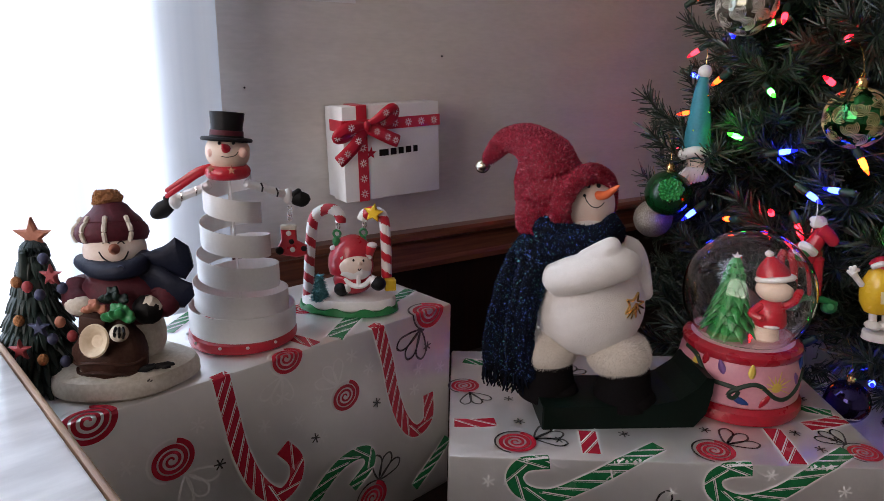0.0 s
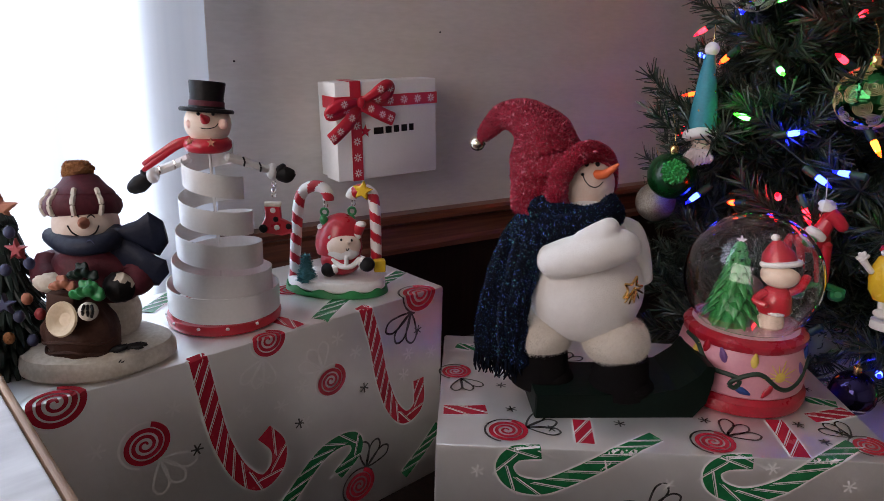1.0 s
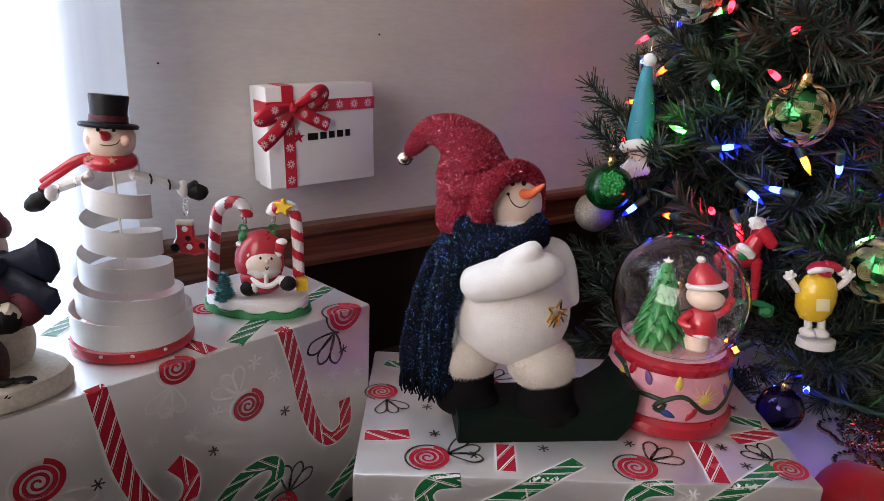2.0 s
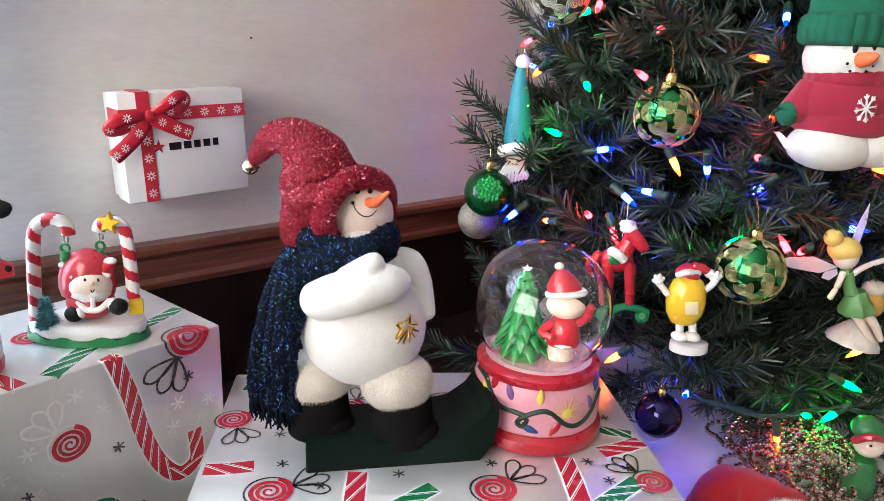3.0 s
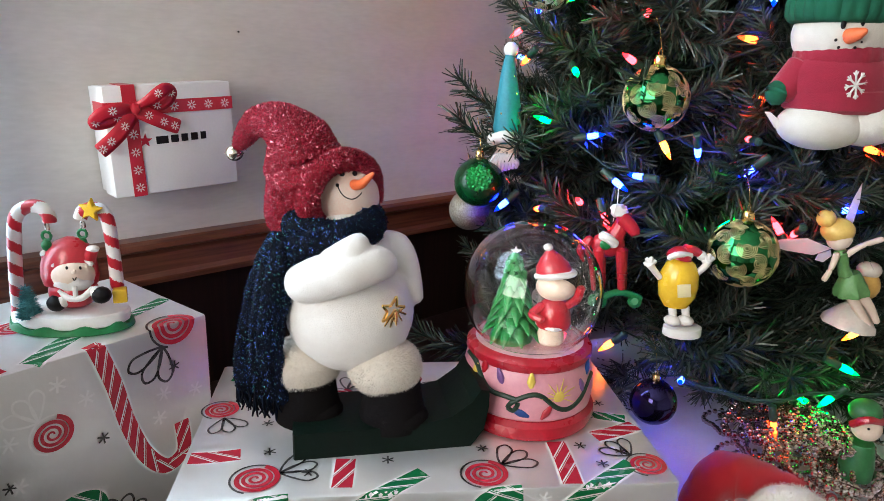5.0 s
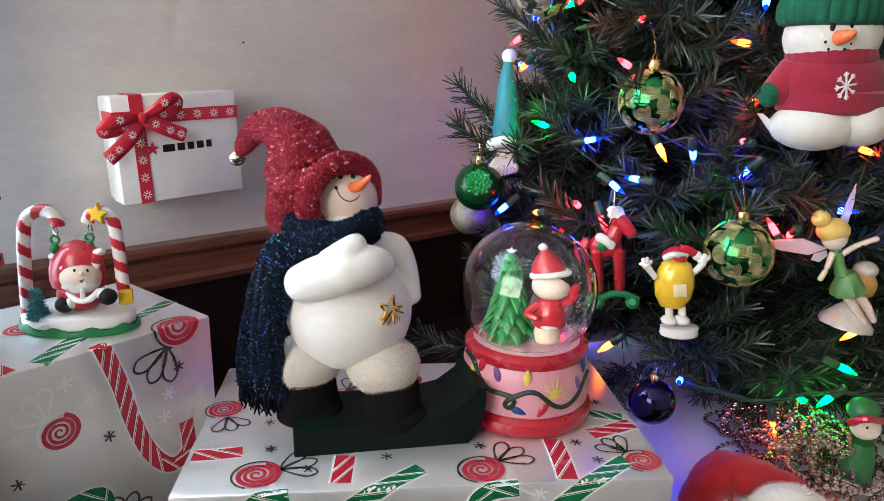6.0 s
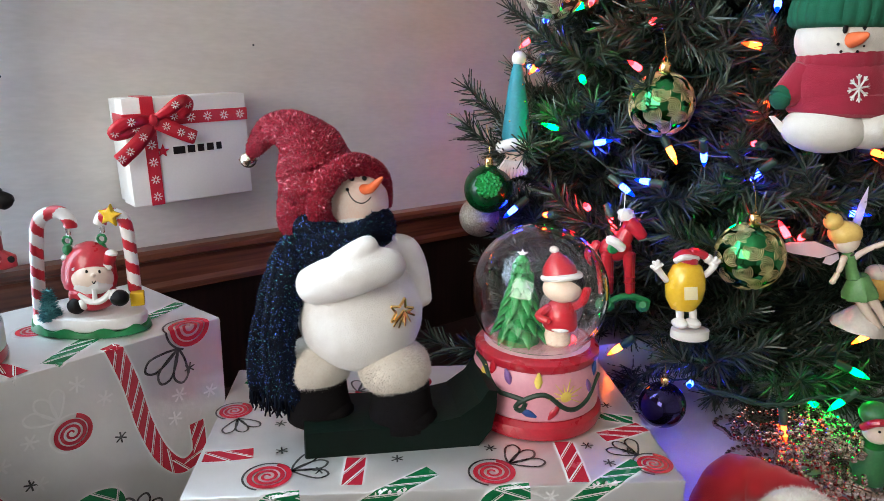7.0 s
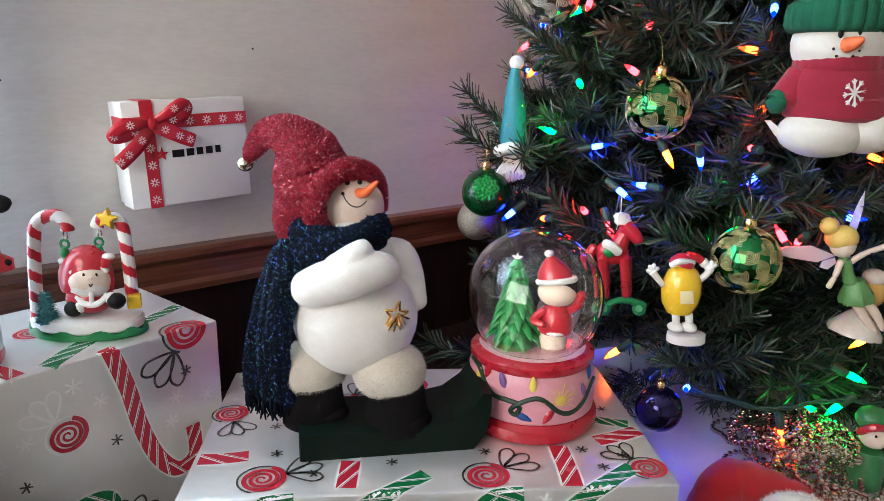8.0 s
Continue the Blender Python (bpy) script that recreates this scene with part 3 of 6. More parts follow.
tree = thing("christmas_tree", pose(AX, AY, 0.60), "artificial green fir tree hung with lights and ornaments", "tree")
part("trunk", Shape().tube([(0, 0, 0.02), (0.003, 0, 0.5), (0, 0.003, 1.0), (0, 0, 1.55)], [0.018, 0.016, 0.012, 0.004], 0, n=10), BARK, tree)
kinds = [branch_mesh(i) for i in range(8)]
rng = random.Random(11)
z, layer = 0.70, 0
while z < 2.05:
    low = z < 1.25
    count = 16 if low else 12
    for k in range(count):
        a = 360 * (k + 0.5 * (layer % 2)) / count + rng.uniform(-7, 7)
        zz = z + rng.uniform(-0.012, 0.012)
        ln = max(0.06, tree_radius(zz)) * rng.uniform(0.80, 1.04) * (1 - 0.42 * max(0.0, math.sin(radians(a))))
        if math.cos(radians(a)) < -0.5 and math.sin(radians(a)) > -0.3 and zz > 0.92:
            ln *= 0.92
        ob = new("branch", kinds[rng.randrange(8)])
        ob.parent = tree
        rise = rng.uniform(-4, 12) if zz > 0.76 else rng.uniform(-8, 2)
        ob.matrix_basis = pose(0.004 * math.cos(radians(a)), 0.004 * math.sin(radians(a)), zz - 0.60, 0, -rise, a) @ pose(0, 0, 0, rng.uniform(-25, 25)) @ Matrix.Diagonal((ln / 0.30, ln / 0.30 * 0.5 + 0.5, ln / 0.30 * 0.5 + 0.5, 1))
    z += 0.040 if low else 0.07
    layer += 1

# ---- sled and plush snowman ----
sled = thing("toy_sled", pose(0.201, 0.379, 0.738, 0, 0, -30.4), "dark green painted wooden sled with an upturned front", "sled")
side_line = [(0.0, 0.0), (0.0, 0.019), (0.085, 0.0195), (0.108, 0.024), (0.122, 0.034), (0.128, 0.043), (0.134, 0.042), (0.134, 0.030), (0.131, 0.012), (0.122, 0.0)]
rows = []
for y, k in ((0.0, 0.0), (0.002, 0.001), (0.054, 0.001), (0.056, 0.0)):
    rows.append([Vector((x + (0.001 if k == 0 and x == 0 else 0), y, z2)) for x, z2 in side_line])
part("body", Shape().grid(rows, 0), SLED_PAINT, sled, smooth=False)
for y in (0.007, 0.049):
    part("runner", Shape().tube([(0.004, y, 0.0008), (0.06, y, 0.0008), (0.118, y, 0.0008)], 0.0012, 0, n=6), SLED_PAINT, sled)



class Draft:
    """Lays out a figure seen from one standpoint: right and down on its drawing, and metres back from its own plane."""

    def __init__(self, eye, heading, tilt, roll, at):
        self.eye, self.tilt, self.roll, self.at = Vector(eye), radians(tilt), radians(roll), Vector(at)
        a = radians(heading)
        self.fwd, self.right = Vector((math.sin(a), math.cos(a), 0)), Vector((math.cos(a), -math.sin(a), 0))
        self.dist = (self.at - self.eye).dot(self.fwd)
        self.side = (self.at - self.eye).dot(self.right)
        self.place = pose(*at, 0, 0, -heading)

    def __call__(self, x, y, d=0.0):
        u, v = x - 784, y - 444
        u, v = u * math.cos(self.roll) + v * math.sin(self.roll), v * math.cos(self.roll) - u * math.sin(self.roll)
        dist = self.dist + d
        drop = dist * math.tan(math.atan(v / 1221) - self.tilt)
        depth = dist * math.cos(self.tilt) - drop * math.sin(self.tilt)
        return Vector((u / 1221 * depth - self.side, d, self.eye.z - drop - self.at.z))


def front_draft(x, y, z):
    return Draft((0, 0, 1.0), 40.76, -15.0, 1.0, (x, y, z))


def window_draft(x, y, z):
    return Draft((-0.137, 0.024, 1.018), 34.04, -15.64, 0.98, (x, y, z))


def on_ball(draft, x, y, c, r):
    """The nearest point of an egg-shaped form that shows at that place on the drawing."""
    r = Vector(r)
    for k in range(140):
        p = draft(x, y, c.y - r.y * 1.15 + r.y * 1.3 * k / 139)
        d = p - c
        if (d.x / r.x) ** 2 + (d.y / r.y) ** 2 + (d.z / r.z) ** 2 <= 1:
            return p
    return draft(x, y, c.y)


def blended(shape, voxel):
    """The forms of a shape melted into one soft stuffed form."""
    raw = mesh_of("raw", shape, FLEECE)
    tmp = new("raw", raw)
    mod = tmp.modifiers.new("blend", "REMESH")
    mod.mode, mod.voxel_size, mod.use_smooth_shade = "VOXEL", voxel, True
    mod = tmp.modifiers.new("soft", "SMOOTH")
    mod.factor, mod.iterations = 0.6, 5
    done = bpy.data.meshes.new_from_object(tmp.evaluated_get(bpy.context.evaluated_depsgraph_get()))
    bpy.data.objects.remove(tmp)
    bpy.data.meshes.remove(raw)
    bm = bmesh.new()
    bm.from_mesh(done)
    bpy.data.meshes.remove(done)
    return Shape().take(bm, 0)


BELL = surface("silver_bell", (0.80, 0.74, 0.60), (0.62, 0.55, 0.42), 0.22, metal=1.0, scale=120, bump=0.1)
BLUSH_CLOTH = surface("blushed_fleece", (0.80, 0.68, 0.60), (0.78, 0.55, 0.45), 0.95, scale=45, fine=900, bump=0.4, depth=0.0008, sheen=0.4, spread=0.7)
px = front_draft(0.263, 0.374, 0.7575)
snowman = thing("plush_snowman", px.place, "white plush snowman, red tinsel hat, navy scarf, on a sled", "plush toy")
body = Shape()
for at, r in (((629, 553, 0.013), (0.0450, 0.041, 0.0430)), ((622, 470, 0.022), (0.0345, 0.031, 0.0355)), ((684, 640, 0.010), (0.0200, 0.021, 0.0180)), ((562, 634, 0.015), (0.0190, 0.020, 0.0180))):
    body.ball(px(*at), r, 0, n=32)
body.tube([px(540, 508, -0.012), px(572, 498, -0.021), px(620, 484, -0.026), px(668, 472, -0.021), px(694, 474, -0.012)], [0.0125, 0.0148, 0.0150, 0.0128, 0.0080], 0, n=18)
body.tube([px(600, 474, -0.024), px(628, 450, -0.0255), px(648, 431, -0.0225)], [0.0120, 0.0098, 0.0066], 0, n=14)
body.tube([px(680, 440, 0.030), px(708, 446, 0.028), px(728, 480, 0.024), px(743, 535, 0.017)], [0.0105, 0.0118, 0.0092, 0.0056], 0, n=14)
fig = blended(body, 0.0013)
fig.fuzz(0, 12000, 0.0011, 0.00020, [0], seed=3, spread=1.0)
part("body", fig, [FLEECE], snowman, "white fleece body with folded arms")
# boots with furry cuffs
for x, d, low in ((560, 0.000, 742), (697, -0.008, 752)):
    boot = Shape()
    c = px(x + (6 if x > 600 else -2), low, d + 0.003)
    boot.lathe([(0.0195, 0.0), (0.0232, 0.0025), (0.0236, 0.010), (0.0212, 0.020), (0.0196, 0.033)], 0, c, n=28, squash=0.95)
    boot.ball(c + Vector((0.007, -0.004, 0.0095)), (0.0190, 0.0170, 0.0098), 0, n=22)
    boot.fuzz(0, 2500, 0.0010, 0.0003, [0], seed=x + 1, spread=1.0)
    boot = part("boot", boot, [BOOT_CLOTH], snowman, "black felt boot")
    cuff = Shape().ball(px(x - 7, 645 + (4 if x > 600 else 0), d + 0.008), (0.0236 + (0.0014 if x > 600 else 0), 0.0262, 0.0195), 0, n=28, lump=0.03)
    cuff.fuzz(0, 30000, 0.0028, 0.00024, [0], seed=x, lean=(0, 0, -0.55), spread=0.75)
    part("cuff", cuff, [FUR], boot, "cream furry cuff")
# head, mostly under the hat
HC, HR = px(612, 354, 0.043), (0.0285, 0.0260, 0.0285)
head = Shape().ball(HC, HR, 0, n=36)
head.fuzz(0, 5000, 0.0009, 0.00018, [0], seed=17, spread=1.0)
head = part("head", head, [BLUSH_CLOTH], snowman, "pale blushed fleece face with a stitched smile")
part("nose", Shape().tube([on_ball(px, 632, 338, HC, HR) + Vector((0, 0.003, 0)), on_ball(px, 640, 333, HC, HR) + Vector((0.003, -0.005, 0)), on_ball(px, 640, 333, HC, HR) + Vector((0.0078, -0.0088, 0.0045)), on_ball(px, 640, 333, HC, HR) + Vector((0.0120, -0.0108, 0.0088))], [0.0040, 0.0034, 0.0026, 0.0011], 0, n=14), [ORANGE], head, "orange carrot nose")
for x, y in ((636, 317), (614, 318)):
    part("eye", Shape().ball(on_ball(px, x, y, HC, HR), 0.0019, 0, n=12), [BLACK], head, "black bead eye")
smile = Shape().tube([on_ball(px, x, y, HC, HR) for x, y in ((607, 339), (611, 348), (619, 357), (630, 361), (640, 358), (648, 350))], 0.00042, 0, n=5)
smile.ball(on_ball(px, 606, 337, HC, HR), 0.0013, 0, n=10)
part("smile", smile, [BLACK], head)
# tall chenille hat, pulled low over the nape
hat = Shape()
hat.ball(px(576, 352, 0.050), (0.0335, 0.0300, 0.0320), 0, n=30, lump=0.03)
hat.tube([px(560, 335, 0.050), px(552, 300, 0.052), px(538, 264, 0.055), px(518, 240, 0.058), px(491, 229, 0.062), px(467, 232, 0.068), px(451, 252, 0.073), px(438, 271, 0.076)],
         [0.0310, 0.0285, 0.0240, 0.0178, 0.0128, 0.0098, 0.0078, 0.0052], 0, n=26, smooth=6, lump=0.08)
hat.tube([px(524, 412, 0.036), px(524, 385, 0.037), px(532, 350, 0.040), px(548, 318, 0.046)], [0.0130, 0.0168, 0.0190, 0.0160], 0, n=22, lump=0.04)
ring, axis = [], Vector((0.66, -0.74, -0.12)).normalized()
e1 = axis.cross(Vector((0, 0, 1))).normalized()
e2 = e1.cross(axis)
for i in range(29):
    a = 2 * math.pi * i / 28
    ring.append(px(613, 356, 0.028) + e1 * (0.0270 * math.cos(a)) + e2 * (0.0257 * math.sin(a)))
hat.tube(ring, 0.0080, 0, n=16, smooth=2, lump=0.16, ends=False)
hat = blended(hat, 0.0013)
hat.fuzz(0, 72000, 0.0018, 0.00068, [0] * 7 + [1] * 2, seed=5, spread=1.2)
hat = part("hat", hat, [TINSEL_RED, GLINT_RED], snowman, "long drooping red tinsel chenille hat")
bell = Shape().ball(px(431, 284, 0.078), (0.0066, 0.0066, 0.0062), 0, n=18)
bell.tube([px(431, 284, 0.078) + Vector((0.0067 * math.cos(a), 0.0067 * math.sin(a), 0)) for a in np.linspace(0, 2 * math.pi, 13)], 0.0007, 0, n=5, smooth=2, ends=False)
bell.block(px(432, 291, 0.0715), (0.0012, 0.002, 0.0055), 1, pose(0, 0, 0, 0, 30))
part("bell", bell, [BELL, BLACK], hat, "small silver jingle bell")
# scarf: rolls round the neck and two folded tails
scarf = Shape()
roll = [px(602, 395, 0.028) + Vector((0.0270 * math.cos(a), 0.0285 * math.sin(a), 0.003 * math.sin(a) - 0.003)) for a in np.linspace(0, 2 * math.pi, 17)]
scarf.tube(roll, 0.0094, 0, n=12, smooth=2, flat=1.25, ends=False, lump=0.2)
roll = [px(590, 424, 0.022) + Vector((0.0345 * math.cos(a), 0.0300 * math.sin(a), 0.011 * math.cos(a))) for a in np.linspace(1.2, 5.9, 13)]
scarf.tube(roll, 0.0104, 0, n=12, smooth=2, flat=1.2, lump=0.22)
for k in (-1, 0, 1):
    o = 13 * k
    scarf.tube([px(532 + o * 0.5, 430, 0.000), px(508 + o * 0.8, 458, -0.006 - 0.003 * (k == 0)), px(492 + o, 540, -0.010 - 0.004 * (k == 0)), px(484 + o, 625, -0.011 - 0.003 * (k == 0)), px(497 + o * 1.2, 700 + 6 * k, -0.010)],
               [0.0072, 0.0076, 0.0074, 0.0070, 0.0074], 0, n=12, flat=0.85, up=(0.3, 1, 0), lump=0.25)
    o = 11 * k
    scarf.tube([px(515 + o * 0.5, 428, 0.030), px(490 + o * 0.8, 474, 0.026), px(469 + o, 560, 0.022), px(457 + o, 636, 0.017), px(460 + o * 1.1, 690 + 4 * k, 0.012)],
               [0.0072, 0.0072, 0.0070, 0.0066, 0.0068], 0, n=12, flat=0.9, up=(0.3, 1, 0), lump=0.25)
scarf.fuzz(0, 62000, 0.0018, 0.00060, [0] * 7 + [1, 1, 2], seed=6, spread=1.2)
rng = random.Random(8)
for cx, cy, d, half in ((498, 702, -0.010, 31), (460, 690, 0.012, 25)):
    for i in range(34):
        u = -half + 2 * half * i / 33
        p = px(cx + u, cy + 2 + 0.2 * u, d + rng.uniform(-0.005, 0.005))
        ln = rng.uniform(0.010, 0.018)
        scarf.tube([p, p + Vector((rng.uniform(-0.002, 0.002), rng.uniform(-0.002, 0.002), -ln * 0.5)), p + Vector((rng.uniform(-0.004, 0.004), 0, -ln))], [0.0012, 0.0010, 0.0006], 0, n=4, smooth=2)
part("scarf", scarf, [TINSEL_NAVY, GLINT_NAVY, GLINT_TEAL], snowman, "dark navy scarf with glittering threads and fringed ends")
# gold star pinned on the belly
BC, BR = px(629, 553, 0.013), (0.0450, 0.041, 0.0430)
c = on_ball(px, 699, 551, BC, BR) + Vector((0.001, -0.0015, 0))
turn = pose(0, 0, 0, 6, 14, 40)
badge = Shape()
tips = [turn.to_3x3() @ Vector((x, 0, z)) for x, z in star(0.0098, 0.42)]
for i in range(10):
    badge.tube([c + tips[i], c + (tips[i] + tips[(i + 1) % 10]) / 2 + Vector((0, -0.0004, 0)), c + tips[(i + 1) % 10]], 0.00095, 0, n=6, smooth=1)
for a in (250, 275, 300, 325, 350):
    badge.tube([c + turn.to_3x3() @ Vector((0.001, -0.0012, 0.001)), c + turn.to_3x3() @ Vector((0.0115 * math.cos(radians(a)), -0.0012, 0.0115 * math.sin(radians(a))))], [0.0011, 0.0006], 0, n=5)
part("star_badge", badge, [GOLD], snowman, "open gold star badge with a burst of rays")

# ---- snow globe ----
PINK = surface("pink_resin", (0.72, 0.33, 0.38), (0.64, 0.27, 0.33), 0.38, scale=50, bump=0.06)
RED_RESIN = surface("red_resin", (0.50, 0.012, 0.030), (0.36, 0.008, 0.02), 0.28, scale=60, bump=0.1, coat=0.4)
GLASS = clear("globe_glass")
LEAF_PAINT = surface("bright_green_paint", (0.035, 0.30, 0.075), (0.02, 0.20, 0.05), 0.35, scale=90, bump=0.1)
SNOW = surface("pink_glitter", (0.66, 0.34, 0.38), (0.74, 0.50, 0.54), 0.4, scale=200, bump=0.4)
YELLOW = surface("yellow_paint", (0.78, 0.60, 0.12), (0.70, 0.50, 0.08), 0.45)
BLUE = surface("blue_paint", (0.02, 0.07, 0.28), (0.015, 0.05, 0.2), 0.4)
PURPLE = surface("purple_paint", (0.22, 0.10, 0.30), (0.16, 0.07, 0.22), 0.4)
CORD = surface("green_cord", (0.015, 0.045, 0.025), (0.010, 0.03, 0.018), 0.5)
globe = thing("snow_globe", facing(0.3766, 0.3298, 0.738) @ Matrix.Scale(1.018, 4), "snow globe on a pink and red resin base", "snow globe")
base = part("base", Shape().lathe([(0.045, 0.013), (0.0478, 0.016), (0.0486, 0.026), (0.0478, 0.037), (0.0462, 0.046), (0.0435, 0.0510)], 0, n=64), PINK, globe, "pink resin base with raised light string")
part("foot_ring", Shape().lathe([(0.046, 0.0), (0.0495, 0.0015), (0.0512, 0.006), (0.0508, 0.011), (0.0475, 0.0145), (0.044, 0.015)], 0, n=64), RED_RESIN, globe, "glossy red ring")
part("collar_ring", Shape().lathe([(0.041, 0.0495), (0.0448, 0.0505), (0.0466, 0.0535), (0.0462, 0.0568), (0.0428, 0.0596), (0.036, 0.0605)], 0, n=64), RED_RESIN, globe, "glossy red ring")


def wrap(x, z, lift=0.0):
    """On the pink base: metres to the right of its middle, and height."""
    r = 0.0478 + lift - max(0, z - 0.03) * 0.13
    a = -math.pi / 2 + x / 0.0478
    return Vector((r * math.cos(a), r * math.sin(a), z))


GK = 0.000432
cord = [((x - 945) * GK, (748 - y) * GK / 0.96) for x, y in ((826, 655), (842, 660), (858, 680), (875, 693), (900, 695), (920, 700), (915, 716), (905, 712), (915, 700), (940, 688), (960, 690), (985, 710), (1005, 716), (1025, 706), (1040, 685), (1052, 680))]
cord = [(math.asin(max(-0.97, min(0.97, (x + 0.0045) / 0.0500))) * 0.0478, z + 0.0090) for x, z in cord]
part("painted_cord", Shape().tube([wrap(x, z, 0.0006) for x, z in cord], 0.0019, 0, n=7), CORD, base, "dark green raised cord")
for x, y, a, mat in ((843, 672, 200, YELLOW), (858, 660, 10, RED_RESIN), (888, 668, -20, PURPLE), (941, 668, 0, YELLOW), (925, 719, 110, BLUE), (970, 716, 215, RED_RESIN), (1028, 686, 160, PURPLE), (1040, 665, 10, BLUE)):
    s = (x - 945) * GK + 0.0045
    p = wrap(math.asin(max(-0.97, min(0.97, s / 0.0500))) * 0.0478, (748 - y) * GK / 0.96 + 0.0090, 0.0004)
    way = Matrix.Rotation(math.atan2(p.y, p.x) + math.pi / 2, 4, "Z") @ Matrix.Rotation(radians(a), 4, "Y")
    bulb = Shape().lathe([(0.0008, -0.006), (0.0023, -0.003), (0.0030, 0.0), (0.0024, 0.003), (0.0008, 0.007)], 0, p, way, n=10, squash=0.6)
    part("painted_bulb", bulb, mat, base)
burst = Shape()
p = wrap(math.asin(54 * GK / 0.05) * 0.0478, 0.0335, 0.0004)
way = Matrix.Translation(p) @ Matrix.Rotation(math.atan2(p.y, p.x) + math.pi / 2, 4, "Z")
burst.slab(circle(0.0042, 16), 0.0012, 0, way, 0.2)
for i in range(14):
    a = radians(i * 360 / 14)
    r = 0.0138 if i % 2 else 0.0100
    burst.tube([way @ Vector((0.003 * math.cos(a), 0, 0.003 * math.sin(a))), way @ Vector((r * math.cos(a), 0.0004, r * math.sin(a)))], [0.0006, 0.0002], 0, n=5)
part("star_burst", burst, YELLOW, base, "pale yellow raised star burst")
part("snow_floor", Shape().lathe([(0.034, 0.054), (0.0400, 0.0600), (0.036, 0.0606), (0.020, 0.0610), (0.005, 0.0612)], 0, n=40), SNOW, globe)
C, RG = 0.0965, 0.0508
bead = [(RG * math.sin(a), C - RG * math.cos(a)) for a in np.linspace(0.80, math.pi - 0.02, 40)]
inner = [((RG - 0.0012) * math.sin(a), C - (RG - 0.0012) * math.cos(a)) for a in np.linspace(math.pi - 0.02, 0.80, 40)]
dome = part("glass_dome", Shape().lathe(bead + inner, 0, n=72), GLASS, globe, "clear glass dome with reflections")
dome.visible_shadow = False
tiny = Shape()
rng = random.Random(3)
for k in range(8):
    f = k / 8
    r, n = 0.0190 * (1 - f) + 0.0035, max(5, 11 - k)
    for j in range(n):
        a = 2 * math.pi * (j + 0.5 * (k % 2)) / n + rng.uniform(-0.1, 0.1)
        out, c = Vector((math.cos(a), math.sin(a), 0)), Vector((-0.0135, 0.002, 0.074 + 0.0078 * k))
        tiny.tube([c + out * r * 0.25 + Vector((0, 0, 0.0115)), c + out * r * 0.72 + Vector((0, 0, 0.0075)), c + out * r * 1.02 + Vector((0, 0, -0.001))], [0.0022, 0.0042 - 0.0018 * f, 0.0006], 0, n=8, smooth=3, flat=0.45)
tiny.lathe([(0.016, 0.070), (0.011, 0.095), (0.003, 0.137)], 0, (-0.0135, 0.002, 0), n=14)
tiny.slab(star(0.004), 0.002, 1, pose(-0.0135, 0.002, 0.142))
part("miniature_tree", tiny, [LEAF_PAINT, WHITE], globe, "tiny glossy green moulded tree", Matrix.Translation((0, -0.012, 0.0605)) @ Matrix.Diagonal((1.0, 1.0, 0.93, 1)) @ Matrix.Translation((0, 0, -0.07)))
fig = Shape()
fig.lathe([(0.006, 0.071), (0.0085, 0.074), (0.0075, 0.083), (0.0070, 0.087)], 0, (0.012, -0.003, 0), n=18)
fig.lathe([(0.0095, 0.085), (0.0105, 0.088), (0.0095, 0.096), (0.0075, 0.104), (0.004, 0.107)], 1, (0.013, -0.003, 0), n=18)
fig.tube([(0.0035, -0.003, 0.0865), (0.013, -0.0135, 0.087), (0.0225, -0.003, 0.0865)], 0.0016, 2, n=8)
fig.tube([(0.006, -0.006, 0.102), (0.0005, -0.010, 0.096), (0.006, -0.014, 0.094)], [0.003, 0.0028, 0.0025], 1, n=8)
fig.tube([(0.020, -0.004, 0.102), (0.025, -0.006, 0.108), (0.027, -0.008, 0.118)], [0.003, 0.0028, 0.0025], 1, n=8)
fig.ball((0.013, -0.004, 0.116), (0.0115, 0.0105, 0.0105), 0, n=20)
fig.ball((0.0145, -0.001, 0.119), (0.0118, 0.0105, 0.0105), 3, n=18)
fig.tube([(0.002, -0.006, 0.1235), (0.011, -0.0135, 0.1265), (0.022, -0.006, 0.1275), (0.012, 0.006, 0.1265), (0.002, -0.006, 0.1235)], 0.0024, 2, n=8)
fig.lathe([(0.0105, 0.0), (0.0095, 0.006), (0.006, 0.012), (0.002, 0.017)], 1, (0.0115, -0.003, 0.126), pose(0, 0, 0, 0, -12), n=18)
fig.ball((0.007, -0.003, 0.1445), 0.0028, 2, n=10)
part("figurine", fig, [SKIN_PAINT, PLASTIC_RED, WHITE, BLACK], globe, "small moulded figure in a red hat and coat", Matrix.Translation((0, -0.011, 0.0605)) @ Matrix.Diagonal((1.22, 1.15, 0.97, 1)) @ Matrix.Translation((0, 0, -0.07)))

# ---- small white box on the wall ----
CARD = surface("white_card", (0.80, 0.79, 0.775), (0.74, 0.73, 0.715), 0.5, scale=30, bump=0.04)
RIBBON = surface("red_ribbon", (0.60, 0.018, 0.042), (0.47, 0.010, 0.028), 0.32, scale=60, fine=900, bump=0.1, coat=0.2)
RIBBON_PRINT = surface("ribbon_print", (0.80, 0.70, 0.68), (0.72, 0.60, 0.60), 0.5)
X0, X1, Z0, Z1, YF = BOX_WALL
gift = thing("white_gift_box", pose(X0, YF, Z0, 0, -2.0, 0), "white gift box with a red snowflake ribbon on the wall", "gift box")
W1, H1, D1 = X1 - X0, Z1 - Z0, 0.787 - YF
